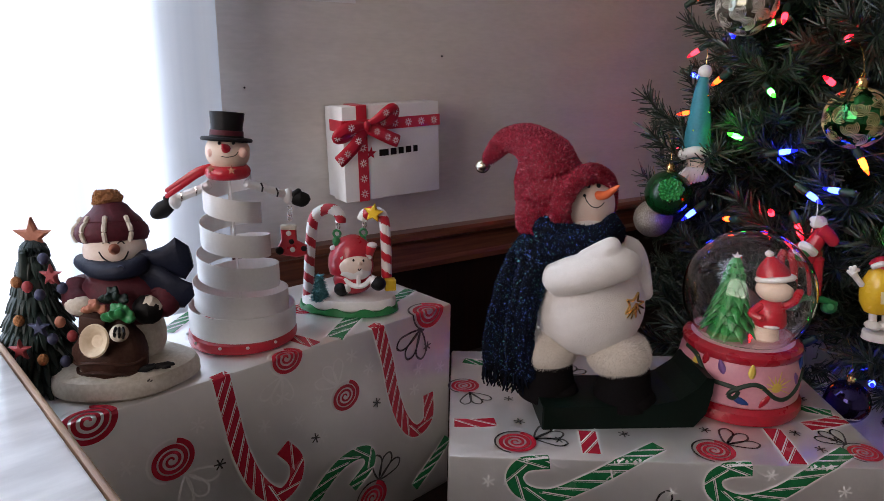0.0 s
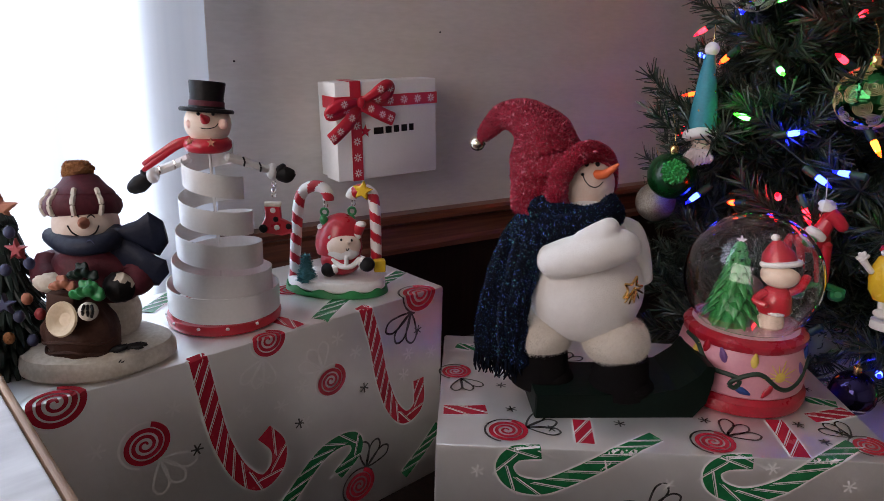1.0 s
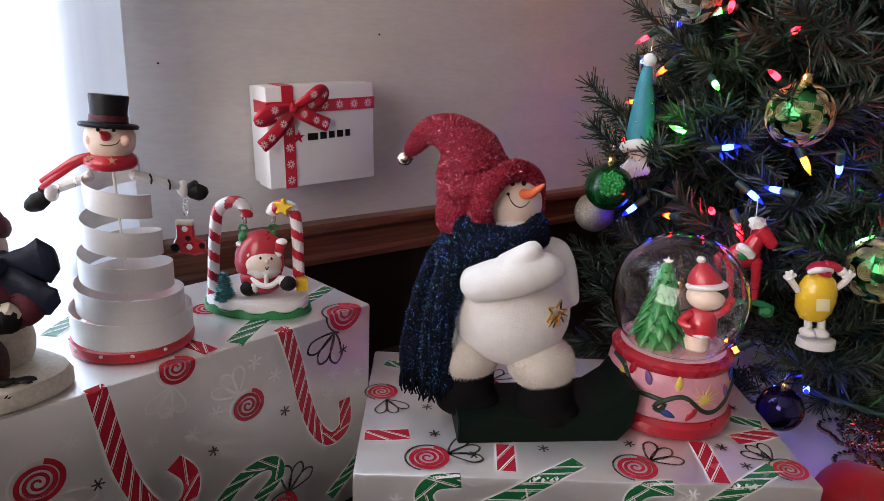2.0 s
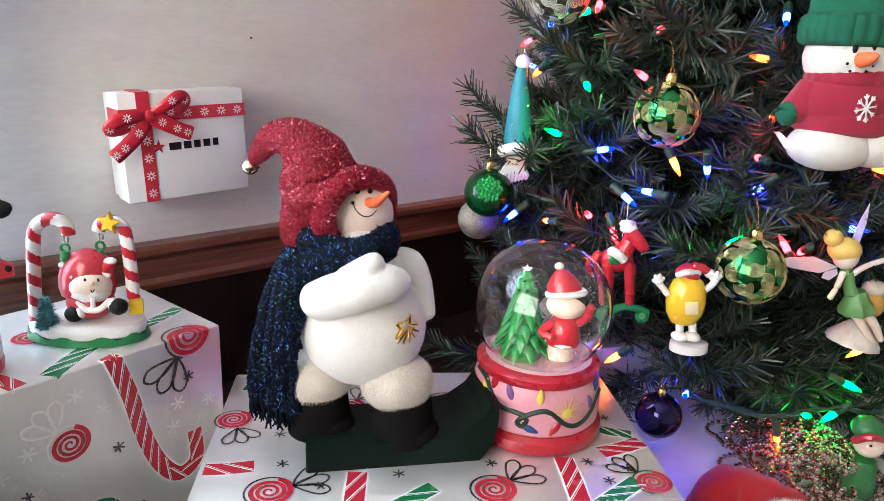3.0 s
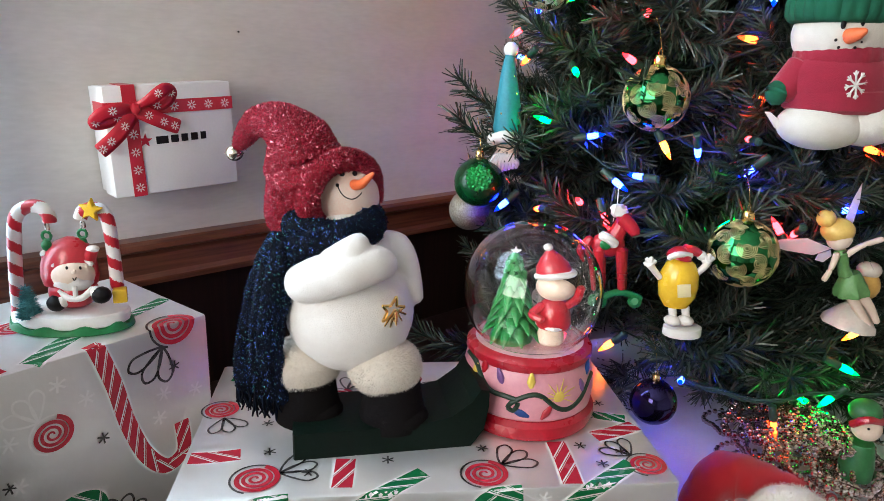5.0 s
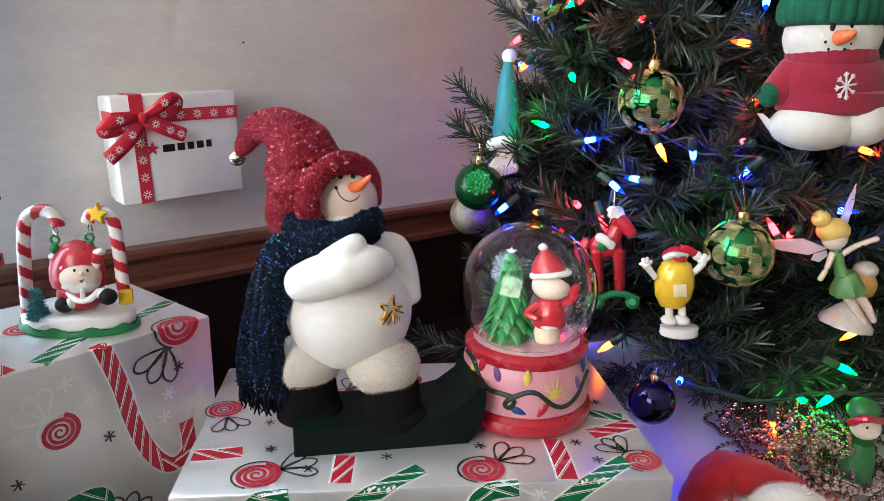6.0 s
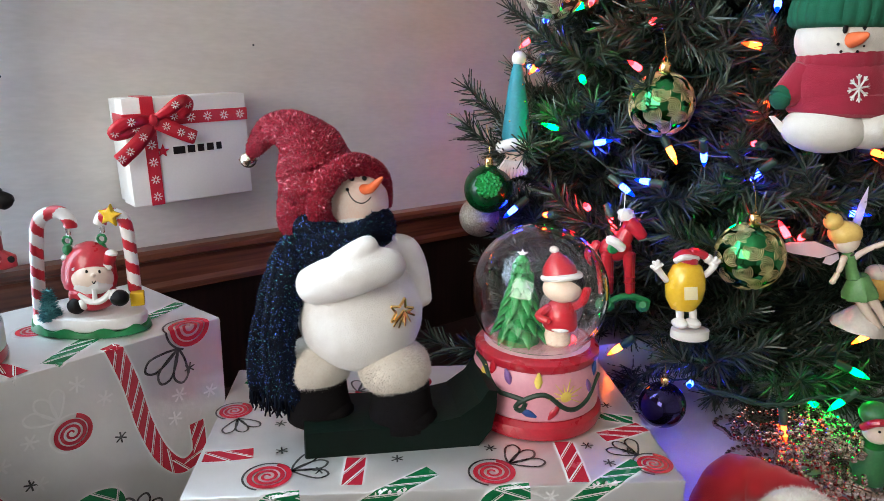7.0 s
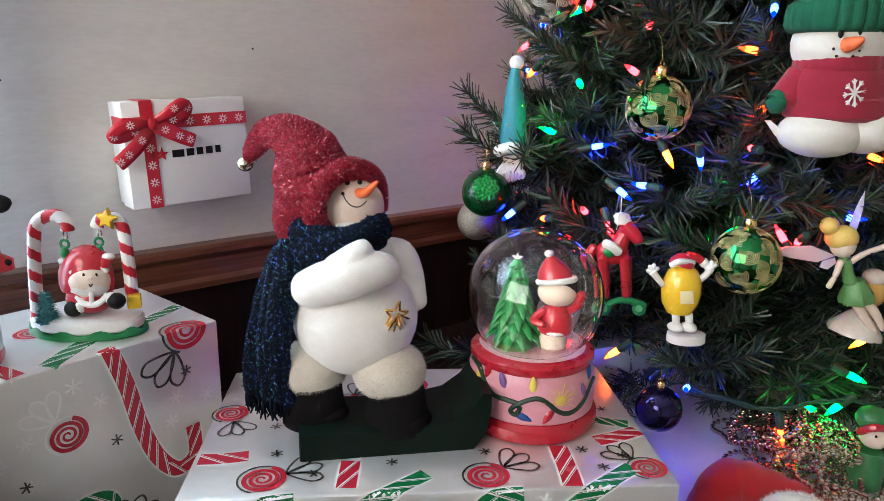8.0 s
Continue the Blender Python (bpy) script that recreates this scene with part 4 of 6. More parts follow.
part("box_base", Shape().block((W1 / 2, D1 / 2 + 0.006, H1 / 2), (W1 - 0.003, D1 - 0.012, H1 - 0.003), 0, edge=0.0008), CARD, gift)
part("box_lid", Shape().block((W1 / 2, D1 * 0.33, H1 / 2), (W1, D1 * 0.66, H1), 0, edge=0.0009), CARD, gift)


def ribbon_flakes(shape, pts, r):
    for m in pts:
        for k in range(8):
            a = k * math.pi / 4
            shape.tube([m @ Vector((r * 0.35 * math.cos(a), 0, r * 0.35 * math.sin(a))), m @ Vector((r * math.cos(a), 0, r * math.sin(a)))], r * 0.13, 1, n=4)


RX, RZ, RW = W1 * 0.185, H1 * 0.80, 0.0066
band = Shape()
band.block((RX, -0.0008, H1 / 2), (RW * 2, 0.0008, H1 + 0.0016), 0, edge=0.0002)
band.block((RX, D1 * 0.33, H1 + 0.0006), (RW * 2, D1 * 0.66, 0.0008), 0)
ribbon_flakes(band, [pose(RX, -0.0014, z) for z in (0.008, 0.026, 0.044, 0.062)], 0.0045)
part("ribbon", band, [RIBBON, RIBBON_PRINT], gift, "red ribbon printed with white snowflakes", smooth=False)
band = Shape()
band.block((W1 / 2, -0.0012, RZ), (W1 + 0.0016, 0.0008, RW * 2), 0, edge=0.0002)
band.block((W1 + 0.0006, D1 * 0.33, RZ), (0.0008, D1 * 0.66, RW * 2), 0)
band.block((-0.0006, D1 * 0.33, RZ), (0.0008, D1 * 0.66, RW * 2), 0)
ribbon_flakes(band, [pose(W1 * f, -0.0018, RZ) for f in (0.52, 0.66, 0.80, 0.94)], 0.0045)
part("ribbon", band, [RIBBON, RIBBON_PRINT], gift, "red ribbon printed with white snowflakes", smooth=False)


def bow_strip(pts, half, name):
    """A ribbon strip through points (x, y, z), wide along z."""
    s = Shape()
    line, _ = curve_points(pts, 1.0, 8)
    rows = []
    for i, p in enumerate(line):
        d = (line[min(i + 1, len(line) - 1)] - line[max(i - 1, 0)]).normalized()
        side = Vector((-d.z, 0, d.x))
        if side.length < 0.15:
            side = Vector((0, 0, 1))
        side.normalize()
        w = half * (0.45 + 0.55 * min(1, 4 * min(i / len(line), 1 - i / len(line)) + (0.55 if name == "bow_tail" else 0)))
        q = side * w
        rows.append([p - q, p - q * 0.3 + Vector((0, -0.0006, 0)), p + q * 0.3 + Vector((0, -0.0006, 0)), p + q])
    s.grid(rows, 0, closed=False)
    n = len(line)
    for f in (0.3, 0.62, 0.86):
        p = line[int(f * (n - 1))]
        ribbon_flakes(s, [Matrix.Translation(p + Vector((0, -0.0016, 0)))], 0.004)
    ob = part(name, s, [RIBBON, RIBBON_PRINT], gift)
    mod = ob.modifiers.new("thickness", "SOLIDIFY")
    mod.thickness = 0.0006
    return ob


O = Vector((RX + 0.002, -0.006, RZ))
bow_strip([O, O + Vector((0.014, -0.008, 0.009)), O + Vector((0.028, -0.010, 0.018)), O + Vector((0.036, -0.005, 0.014)), O + Vector((0.028, -0.002, 0.004)), O], 0.0062, "bow_loop")
bow_strip([O, O + Vector((-0.014, -0.008, 0.001)), O + Vector((-0.032, -0.010, -0.002)), O + Vector((-0.039, -0.006, -0.010)), O + Vector((-0.024, -0.003, -0.009)), O], 0.0066, "bow_loop")
bow_strip([O, O + Vector((-0.014, -0.004, -0.018)), O + Vector((-0.030, -0.004, -0.032)), O + Vector((-0.038, -0.003, -0.038))], 0.0075, "bow_tail")
bow_strip([O, O + Vector((0.014, -0.004, -0.008)), O + Vector((0.030, -0.003, -0.016)), O + Vector((0.042, -0.002, -0.021))], 0.0075, "bow_tail")
part("bow_knot", Shape().ball(O + Vector((0, -0.004, 0)), (0.0050, 0.004, 0.0060), 0, n=14, lump=0.2), RIBBON, gift)
part("printed_star", Shape().slab(star(0.0075, 0.40, 5, 85), 0.0006, 0, pose(W1 * 0.268, -0.0005, H1 * 0.50)), PRINT_RED, gift, "small red printed star")
for f, w in ((0.400, 0.0125), (0.500, 0.0080), (0.580, 0.0070), (0.660, 0.0075), (0.735, 0.0060)):
    part("printed_bar", Shape().block((W1 * f, -0.0005, H1 * (0.495 + (f - 0.43) * 0.03)), (w, 0.0006, 0.0078), 0, edge=0.0002), BLACK, gift, smooth=False)

notice = thing("paper_sheet", pose(0.200, WALL_Y - 0.001, 1.185), "white paper sheet pinned to the wall", "paper")
part("sheet", Shape().block((0, 0, 0), (0.105, 0.0008, 0.215), 0, edge=0.0002), CARD, notice)
for x, z in ((0.375, 1.02), (0.115, 0.983), (0.47, 1.10), (0.30, 1.13)):
    pin = part("wall_pin", Shape().ball((0, 0, 0), (0.0012, 0.0014, 0.0012), 0, n=10), BLACK, m=pose(x, WALL_Y - 0.001, z))
    tagged(pin, "tiny dark nail head in the wallpaper", "nail", "nails in the wall")

# ---- resin snowman with tree and sack ----
MAROON = surface("maroon_resin", (0.105, 0.014, 0.024), (0.055, 0.008, 0.014), 0.55, scale=80, bump=0.25, spec=0.25)
NAVY = surface("navy_resin", (0.005, 0.008, 0.022), (0.012, 0.016, 0.034), 0.5, scale=80, bump=0.25, spec=0.25)
RESIN_WHITE = surface("aged_white_resin", (0.72, 0.67, 0.58), (0.55, 0.49, 0.40), 0.6, scale=60, bump=0.3, spread=0.8)
RESIN_GREEN = surface("dark_green_resin", (0.006, 0.020, 0.017), (0.022, 0.040, 0.036), 0.42, scale=120, bump=0.2, spec=0.35)
SACK = surface("brown_sack", (0.080, 0.034, 0.022), (0.042, 0.017, 0.011), 0.6, scale=70, bump=0.4, spec=0.25)
TERRACOTTA = surface("terracotta", (0.48, 0.19, 0.11), (0.36, 0.13, 0.08), 0.6, bump=0.3)
RUST = surface("rust_pompom", (0.42, 0.19, 0.07), (0.28, 0.11, 0.04), 0.9, scale=200, bump=0.8, depth=0.002)
FACE = surface("pale_face_resin", (0.74, 0.62, 0.53), (0.66, 0.52, 0.43), 0.55, scale=60, bump=0.1)
CREAM = surface("cream_resin", (0.68, 0.56, 0.40), (0.52, 0.40, 0.26), 0.5, bump=0.2)
q = window_draft(-0.076, 0.500, 0.805)
RED_RESIN2 = surface("faded_red_resin", (0.36, 0.05, 0.055), (0.26, 0.03, 0.035), 0.5)
BLUE_RESIN = surface("slate_blue_resin", (0.025, 0.032, 0.085), (0.05, 0.06, 0.12), 0.55, bump=0.2)
resin = thing("resin_snowman", q.place, "resin snowman in maroon hat with sack and ornament tree", "figurine")
blob = []
for k, (r, z) in enumerate(((0.92, 0.0), (1.0, 0.003), (1.0, 0.009), (0.95, 0.0135), (0.80, 0.016), (0.4, 0.017), (0.05, 0.017))):
    row = []
    for j in range(48):
        a = 2 * math.pi * j / 48
        w = 1 + 0.05 * math.sin(3 * a + 1) + 0.03 * math.sin(5 * a)
        row.append(Vector((0.046 * r * w * math.cos(a) + 0.002, 0.040 * r * w * math.sin(a) - 0.001, z)))
    blob.append(row)
snow = part("snow_base", Shape().grid(blob, 0), RESIN_WHITE, resin, "uneven off-white snow base")
holly = Shape()
for x, y, a in ((262, 652, 12), (292, 647, -12), (271, 664, 95)):
    holly.ball(q(x, y, -0.022), (0.0080, 0.0034, 0.0020), 0, pose(0, 0, 0, 0, -10, a), n=12, lump=0.5)
part("holly_leaf", holly, BLACK, snow, "dark sprig of leaves")
fig = Shape()
fig.ball(q(235, 590, 0.008), (0.0230, 0.021, 0.024), 0, n=24)
fig.ball(q(226, 520, 0.006), (0.0315, 0.022, 0.0235), 1, n=28, lump=0.06)
for pts in (((150, 505, 0.004), (142, 528, -0.004), (148, 542, -0.012)), ((292, 505, 0.004), (296, 528, -0.004), (280, 545, -0.010))):
    fig.tube([q(*p) for p in pts], [0.0110, 0.0105, 0.0085], 1, n=14, lump=0.1)
body = part("body", fig, [RESIN_WHITE, MAROON], resin, "white body in a maroon sweater")
mitten = Shape().ball(q(262, 548, -0.016), (0.0095, 0.008, 0.0095), 0, n=16, lump=0.15)
mitten.tube([q(262, 535, -0.018), q(280, 545, -0.014)], 0.0052, 1, n=10)
part("mitten", mitten, [BLACK, RESIN_WHITE], body, "black mitten with a white cuff")
part("mitten", Shape().ball(q(145, 540, -0.012), (0.010, 0.008, 0.007), 0, n=14), RESIN_WHITE, body)
fig = Shape().ball(q(206, 442, 0.003), (0.0195, 0.0185, 0.0165), 0, n=30)
HC, HR = q(206, 442, 0.003), (0.0195, 0.0185, 0.0165)
fig.tube([on_ball(q, x, y, HC, HR) for x, y in ((177, 446), (186, 458), (204, 465), (222, 458), (229, 445))], 0.0005, 1, n=5)
for x in (190, 216):
    fig.tube([on_ball(q, x - 6, 431, HC, HR), on_ball(q, x, 427, HC, HR), on_ball(q, x + 6, 431, HC, HR)], 0.0005, 1, n=5)
head = part("head", fig, [FACE, BLACK], resin, "pale smiling face")
part("nose", Shape().lathe([(0.0036, 0.0), (0.0024, 0.004), (0.0006, 0.0075)], 0, on_ball(q, 204, 441, HC, HR), pose(0, 0, 0, 75, 0, 12), n=10), TERRACOTTA, head, "small carrot-coloured nose")
tilt, c = pose(0, 0, 0, -12, -3), q(202, 429, 0.006)
hat = Shape().lathe([(0.0175, 0.0), (0.0208, 0.0018), (0.0226, 0.0058), (0.0218, 0.0102), (0.0202, 0.0122), (0.0198, 0.0132)], 0, c, tilt, n=40, wave=lambda a, z: 1 + 0.012 * math.sin(14 * a))
hat.lathe([(0.0185, 0.0118), (0.0190, 0.0138), (0.0172, 0.0166), (0.0142, 0.0192), (0.0120, 0.0216), (0.0100, 0.0246), (0.0072, 0.0264), (0.003, 0.0272)], 0, c, tilt, n=40)
for k in (-64, -24, 14, 54):
    a = radians(k - 90)
    hat.tube([c + tilt.to_3x3() @ Vector((r * math.cos(a), r * math.sin(a), z)) for r, z in ((0.0209, 0.0015), (0.0229, 0.0058), (0.0221, 0.0102), (0.0196, 0.0126), (0.0194, 0.0140), (0.0177, 0.0166))], 0.0016, 1, n=6)
hat = part("hat", hat, [MAROON, RESIN_WHITE], resin, "maroon rolled hat with white stripes")
pom = Shape().ball(q(191, 352, 0.011), (0.0092, 0.0090, 0.0060), 0, n=18, lump=0.3)
pom.fuzz(0, 1600, 0.0012, 0.0008, [0], seed=9)
part("pompom", pom, RUST, hat, "rust-brown woolly pompom")
scarf = Shape().tube([q(148, 463, 0.0), q(170, 476, -0.013), q(205, 480, -0.018), q(243, 472, -0.013), q(260, 456, 0.0)], [0.0056, 0.0060, 0.0062, 0.0062, 0.0060], 0, n=14, lump=0.1)
scarf.tube([q(250, 466, -0.006), q(272, 464, -0.004), q(298, 460, -0.002), q(321, 456, 0.0)], [0.0065, 0.0085, 0.0115, 0.0135], 0, n=16, flat=0.40, up=(0, 1, 0.2), lump=0.25)
scarf.tube([q(253, 474, -0.006), q(276, 490, -0.006), q(300, 508, -0.005), q(323, 524, -0.004)], [0.0065, 0.0090, 0.0115, 0.0125], 0, n=16, flat=0.40, up=(0, 1, 0.2), lump=0.25)
for x, y in ((160, 472), (194, 486), (216, 476)):
    p = q(x, y, -0.0245 + abs(x - 205) * 0.00022)
    scarf.tube([p + Vector((0.0021 * math.cos(a), 0, 0.0021 * math.sin(a))) for a in np.linspace(0, 2 * math.pi, 9)], 0.0004, 1, n=4, smooth=2, ends=False)
part("scarf", scarf, [NAVY, BLUE_RESIN], resin, "dark navy scarf tied at the side")
# sack with gifts
sack = Shape().ball(q(200, 626, -0.017), (0.0222, 0.019, 0.0235), 0, n=34, lump=0.14)
for z in (0.008, 0.015, 0.022):
    sack.tube([q(200, 626, -0.017) + Vector((0.0223 * k * math.cos(a), 0.0192 * k * math.sin(a), z - 0.022 + 0.002 * math.sin(3 * a))) for a in np.linspace(3.4, 6.1, 9) for k in ((1 - ((z - 0.022) / 0.0235) ** 2) ** 0.5,)], 0.0012, 0, n=6)
sack = part("sack", sack, SACK, resin, "bulging brown sack full of toys")
part("toy_horn", Shape().lathe([(0.0060, -0.004), (0.0092, -0.001), (0.0106, 0.001), (0.0098, 0.002), (0.0078, 0.001), (0.004, -0.002)], 0, q(170, 604, -0.036), pose(0, 0, 0, 68, 0, -12), n=24), CREAM, sack, "cream horn mouth")
for at, r, leaves, mat, word in (((172, 552, -0.024), 0.0075, 9, TERRACOTTA, "orange bow"), ((216, 566, -0.028), 0.0095, 13, PLASTIC_GREEN, "green bow"), ((207, 534, -0.020), 0.0085, 9, RESIN_GREEN, "dark green foliage")):
    bow = Shape()
    for k in range(leaves):
        a, b = k * 2.4, 0.25 + 0.9 * (k % 4) / 4
        d = Vector((math.cos(a) * math.cos(b), -0.35 - 0.3 * math.sin(a), math.sin(b))).normalized()
        bow.ball(q(*at) + d * r * 0.75, (r * 0.55, r * 0.26, r * 0.30), 0, Matrix.Rotation(math.atan2(d.y, d.x), 4, "Z") @ Matrix.Rotation(-math.asin(d.z), 4, "Y"), n=10, lump=0.4)
    part("sack_gift", blended(bow, 0.0008), mat, sack, word)
parcel = Shape().block(q(170, 575, -0.022), (0.017, 0.010, 0.013), 0, pose(0, 0, 0, 0, 8), edge=0.0015)
part("sack_gift", parcel, SACK, sack)
ball = Shape().ball(q(213, 590, -0.034), 0.0056, 0, n=16)
for k in (-0.9, 0.0, 0.9):
    ball.tube([q(213 + 7 * k, 580, -0.0375), q(213 + 10 * k, 590, -0.0400), q(213 + 7 * k, 599, -0.0378)], 0.0009, 1, n=5)
part("sack_gift", ball, [RESIN_WHITE, BLACK], sack, "white ball with black stripes")
# ornament tree with star
c0, top = q(78, 690, -0.010), q(63, 440, 0.0)
hgt = top.z - c0.z
fir = Shape().lathe([(0.022, 0.0), (0.012, hgt * 0.5), (0.002, hgt)], 0, c0, n=16)
rng = random.Random(33)
for k in range(9):
    f = k / 9
    c = c0.lerp(top, f)
    r = 0.0275 * (1 - f) + 0.0055
    n = int(20 - 12 * f)
    for j in range(n):
        a = 2 * math.pi * (j + 0.5 * (k % 2)) / n + rng.uniform(-0.08, 0.08)
        for side in (-0.09, 0.09):
            out = Vector((math.cos(a + side), math.sin(a + side), 0))
            fir.tube([c + out * r * 0.30 + Vector((0, 0, 0.016)), c + out * r * 0.72 + Vector((0, 0, 0.0125)), c + out * r * 1.02 + Vector((0, 0, 0.0035 + rng.uniform(-0.001, 0.001)))], [0.0016, 0.0027, 0.0008], 0, n=6, smooth=2, flat=0.7)
fir = part("miniature_tree", fir, RESIN_GREEN, resin, "dark green moulded fir tree with hanging ornaments")
for x, y, mat in ((50, 508, RED_RESIN2), (30, 500, RUST), (112, 510, BLUE_RESIN), (108, 570, TERRACOTTA), (72, 522, BLUE_RESIN), (130, 595, RED_RESIN2), (78, 637, RUST), (35, 568, RUST), (95, 600, BLUE_RESIN), (95, 492, RED_RESIN2), (78, 458, BLUE_RESIN), (118, 640, BLUE_RESIN)):
    d = -0.012 - 0.0265 * (y - 430) / 260 * math.sqrt(max(0.1, 1 - ((x - 70) / 75) ** 2))
    part("bauble", Shape().ball(q(x, y, d), (0.0033, 0.0033, 0.0039), 0, n=12), mat, fir)
for x, y, mat in ((92, 487, RED_RESIN2), (72, 580, BLUE_RESIN), (38, 620, RED_RESIN2)):
    d = -0.015 - 0.027 * (y - 430) / 260
    part("star", Shape().slab(star(0.0072, 0.4), 0.004, 0, Matrix.Translation(q(x, y, d)), 0.3), mat, fir)
part("star", Shape().slab(star(0.0128, 0.42), 0.005, 0, Matrix.Translation(q(60, 418, 0.0)), 0.25), TERRACOTTA, fir, "terracotta-coloured tree-top star")

# ---- metal spiral snowman ----
q = window_draft(0.017, 0.528, 0.805)
BODY_W = surface("white_enamel", (0.80, 0.79, 0.765), (0.72, 0.71, 0.69), 0.35, scale=30, bump=0.05, coat=0.3)
spiral_snowman = thing("spiral_snowman", q.place, "snowman with a white metal spiral body and black top hat", "ornament")
foot = Shape()
foot.lathe([(0.038, 0.0), (0.0408, 0.0012), (0.0414, 0.0045), (0.0405, 0.0080), (0.036, 0.0092), (0.02, 0.0094)], 0, n=56)
for a in (230, 262, 290, 320, 200):
    foot.ball((0.0408 * math.cos(radians(a)), 0.0408 * math.sin(radians(a)), 0.0062), (0.0016, 0.0012, 0.0012), 1, n=8)
part("base", foot, [PLASTIC_RED, WHITE], spiral_snowman, "round red base with white dots")
coil = Shape()
rows = []
turns = 4.7
for i in range(286):
    f = -0.108 + 1.108 * i / 285
    up = max(f, 0.0)
    a = radians(-100) - 2 * math.pi * turns * f
    r = 0.0405 - 0.0235 * up ** 0.9
    zc = 0.0195 + 0.106 * up ** 1.22 + 0.04 * min(f, 0.0)
    half = 0.0094 - 0.0016 * f
    x, y = r * math.cos(a), r * math.sin(a)
    lean = -0.004 * f
    low = min(half, zc - 0.0088)
    rows.append([Vector((x * k + lean, y * k, zc + h)) for k, h in ((1.0, -low), (1.0, half), (0.984, half), (0.984, -low))])
coil.grid(rows, 0)
part("spiral", coil, BODY_W, spiral_snowman, "white enamelled metal spiral band", smooth=True)
part("rod", Shape().tube([(0, 0, 0.01), (-0.004, 0, 0.150)], 0.0011, 0, n=8), METAL_WHITE, spiral_snowman)
head = Shape()
head.ball(q(405, 268), (0.0160, 0.0150, 0.0150), 0, n=28)
head.lathe([(0.0034, 0.0), (0.0022, 0.004), (0.0006, 0.0085)], 1, q(402, 263, -0.0140), pose(0, 0, 0, 62, 0, 0), n=10)
head.tube([q(383, 269, -0.0120), q(390, 275, -0.0142), q(404, 278, -0.0150), q(418, 275, -0.0142), q(424, 268, -0.0120)], 0.0003, 2, n=5)
for x in (390, 415):
    head.ball(q(x, 253, -0.0135), 0.0013, 2, n=8)
for x in (377, 432):
    head.ball(q(x, 270, -0.0105), (0.0036, 0.003, 0.0036), 3, n=10)
BLUSH = surface("pink_blush", (0.78, 0.48, 0.40), (0.78, 0.56, 0.46), 0.6)
part("head", head, [SKIN_PAINT, PLASTIC_RED, BLACK, BLUSH], spiral_snowman, "painted cream head with a red nose")
hat = Shape()
hat.lathe([(0.012, -0.001), (0.0180, -0.0015), (0.0186, 0.0), (0.0175, 0.0012), (0.0125, 0.0015), (0.0115, 0.004)], 0, q(403, 246, 0.001), pose(0, 0, 0, -6, 3), n=40)
hat.lathe([(0.0115, 0.001), (0.0113, 0.009), (0.0123, 0.0185), (0.0120, 0.0195), (0.004, 0.0198)], 0, q(403, 246, 0.001), pose(0, 0, 0, -6, 3), n=36)
part("top_hat", hat, BLACK, spiral_snowman, "black top hat")
part("hat_band", Shape().lathe([(0.0117, 0.0018), (0.0120, 0.0022), (0.0119, 0.0060), (0.0114, 0.0064)], 0, q(403, 246, 0.001), pose(0, 0, 0, -6, 3), n=36), MAROON, spiral_snowman)
wrap_ = Shape()
wrap_.tube([q(405, 303) + Vector((0.0115 * math.cos(a), 0.0115 * math.sin(a), 0)) for a in np.linspace(0, 2 * math.pi, 17)], 0.0052, 0, n=12, smooth=2, ends=False)
for off in (0, 10):
    wrap_.tube([q(378, 296, -0.006), q(352, 303 + off * 0.4, -0.008), q(322, 322 + off * 0.7, -0.008), q(296, 338 + off, -0.006)], [0.0030, 0.0028, 0.0024, 0.0016], 0, n=10, flat=0.3, up=(0, 1, 0))
for x, y in ((375, 299), (412, 301)):
    wrap_.slab(star(0.0034), 0.0012, 1, Matrix.Translation(q(x, y, -0.0168 + 0.00008 * abs(x - 405))), 0.2)
part("scarf", wrap_, [PLASTIC_RED, TERRACOTTA], spiral_snowman, "red scarf with stars blown to one side")
for pts, mitt, cuff, back in ((((372, 327), (348, 338), (322, 348), (312, 352)), ((302, 362), (288, 372), (274, 380)), (312, 356), -0.002),
                              (((438, 324), (465, 331), (492, 340), (508, 345)), ((522, 350), (536, 352), (546, 350)), (512, 347), 0.024)):
    arm = part("arm", Shape().tube([q(x, y, back * k / 3) for k, (x, y) in enumerate(pts)], 0.0033, 0, n=10, lump=0.1), BODY_W, spiral_snowman)
    part("cuff", Shape().ball(q(cuff[0], cuff[1], back), (0.0045, 0.0055, 0.0062), 0, n=12), WHITE, arm)
    hand = Shape().tube([q(x, y, back) for x, y in mitt], [0.0052, 0.0066, 0.0042], 0, n=12, flat=0.55, up=(0, 1, 0))
    hand.tube([q(mitt[0][0], mitt[0][1] - 4, back), q(mitt[0][0] + (-8 if mitt[0][0] < 400 else 10), mitt[0][1] - 13, back)], [0.0032, 0.0022], 0, n=8)
    part("mitten", hand, BLACK, arm, "black mitten")
    for k, (x, y) in enumerate(pts[1:-1]):
        d = back * (k + 1) / 3
        part("arm_ring", Shape().tube([q(x - 1, y - 7, d - 0.0030), q(x + 2, y, d - 0.0038), q(x + 1, y + 8, d - 0.0028)], 0.0007, 0, n=5), BLACK if x > 400 else SILVER, arm)
chain = Shape()
for k in range(3):
    c = q(515, 368 + 9 * k, 0.024)
    chain.tube([c + Vector((0.0016 * math.cos(a), 0.0016 * math.sin(a) * (k % 2), 0.0024 * math.sin(a))) for a in np.linspace(0, 2 * math.pi, 9)], 0.0005, 0, n=5, smooth=2, ends=False)
part("chain", chain, SILVER, spiral_snowman)
boot = Shape()
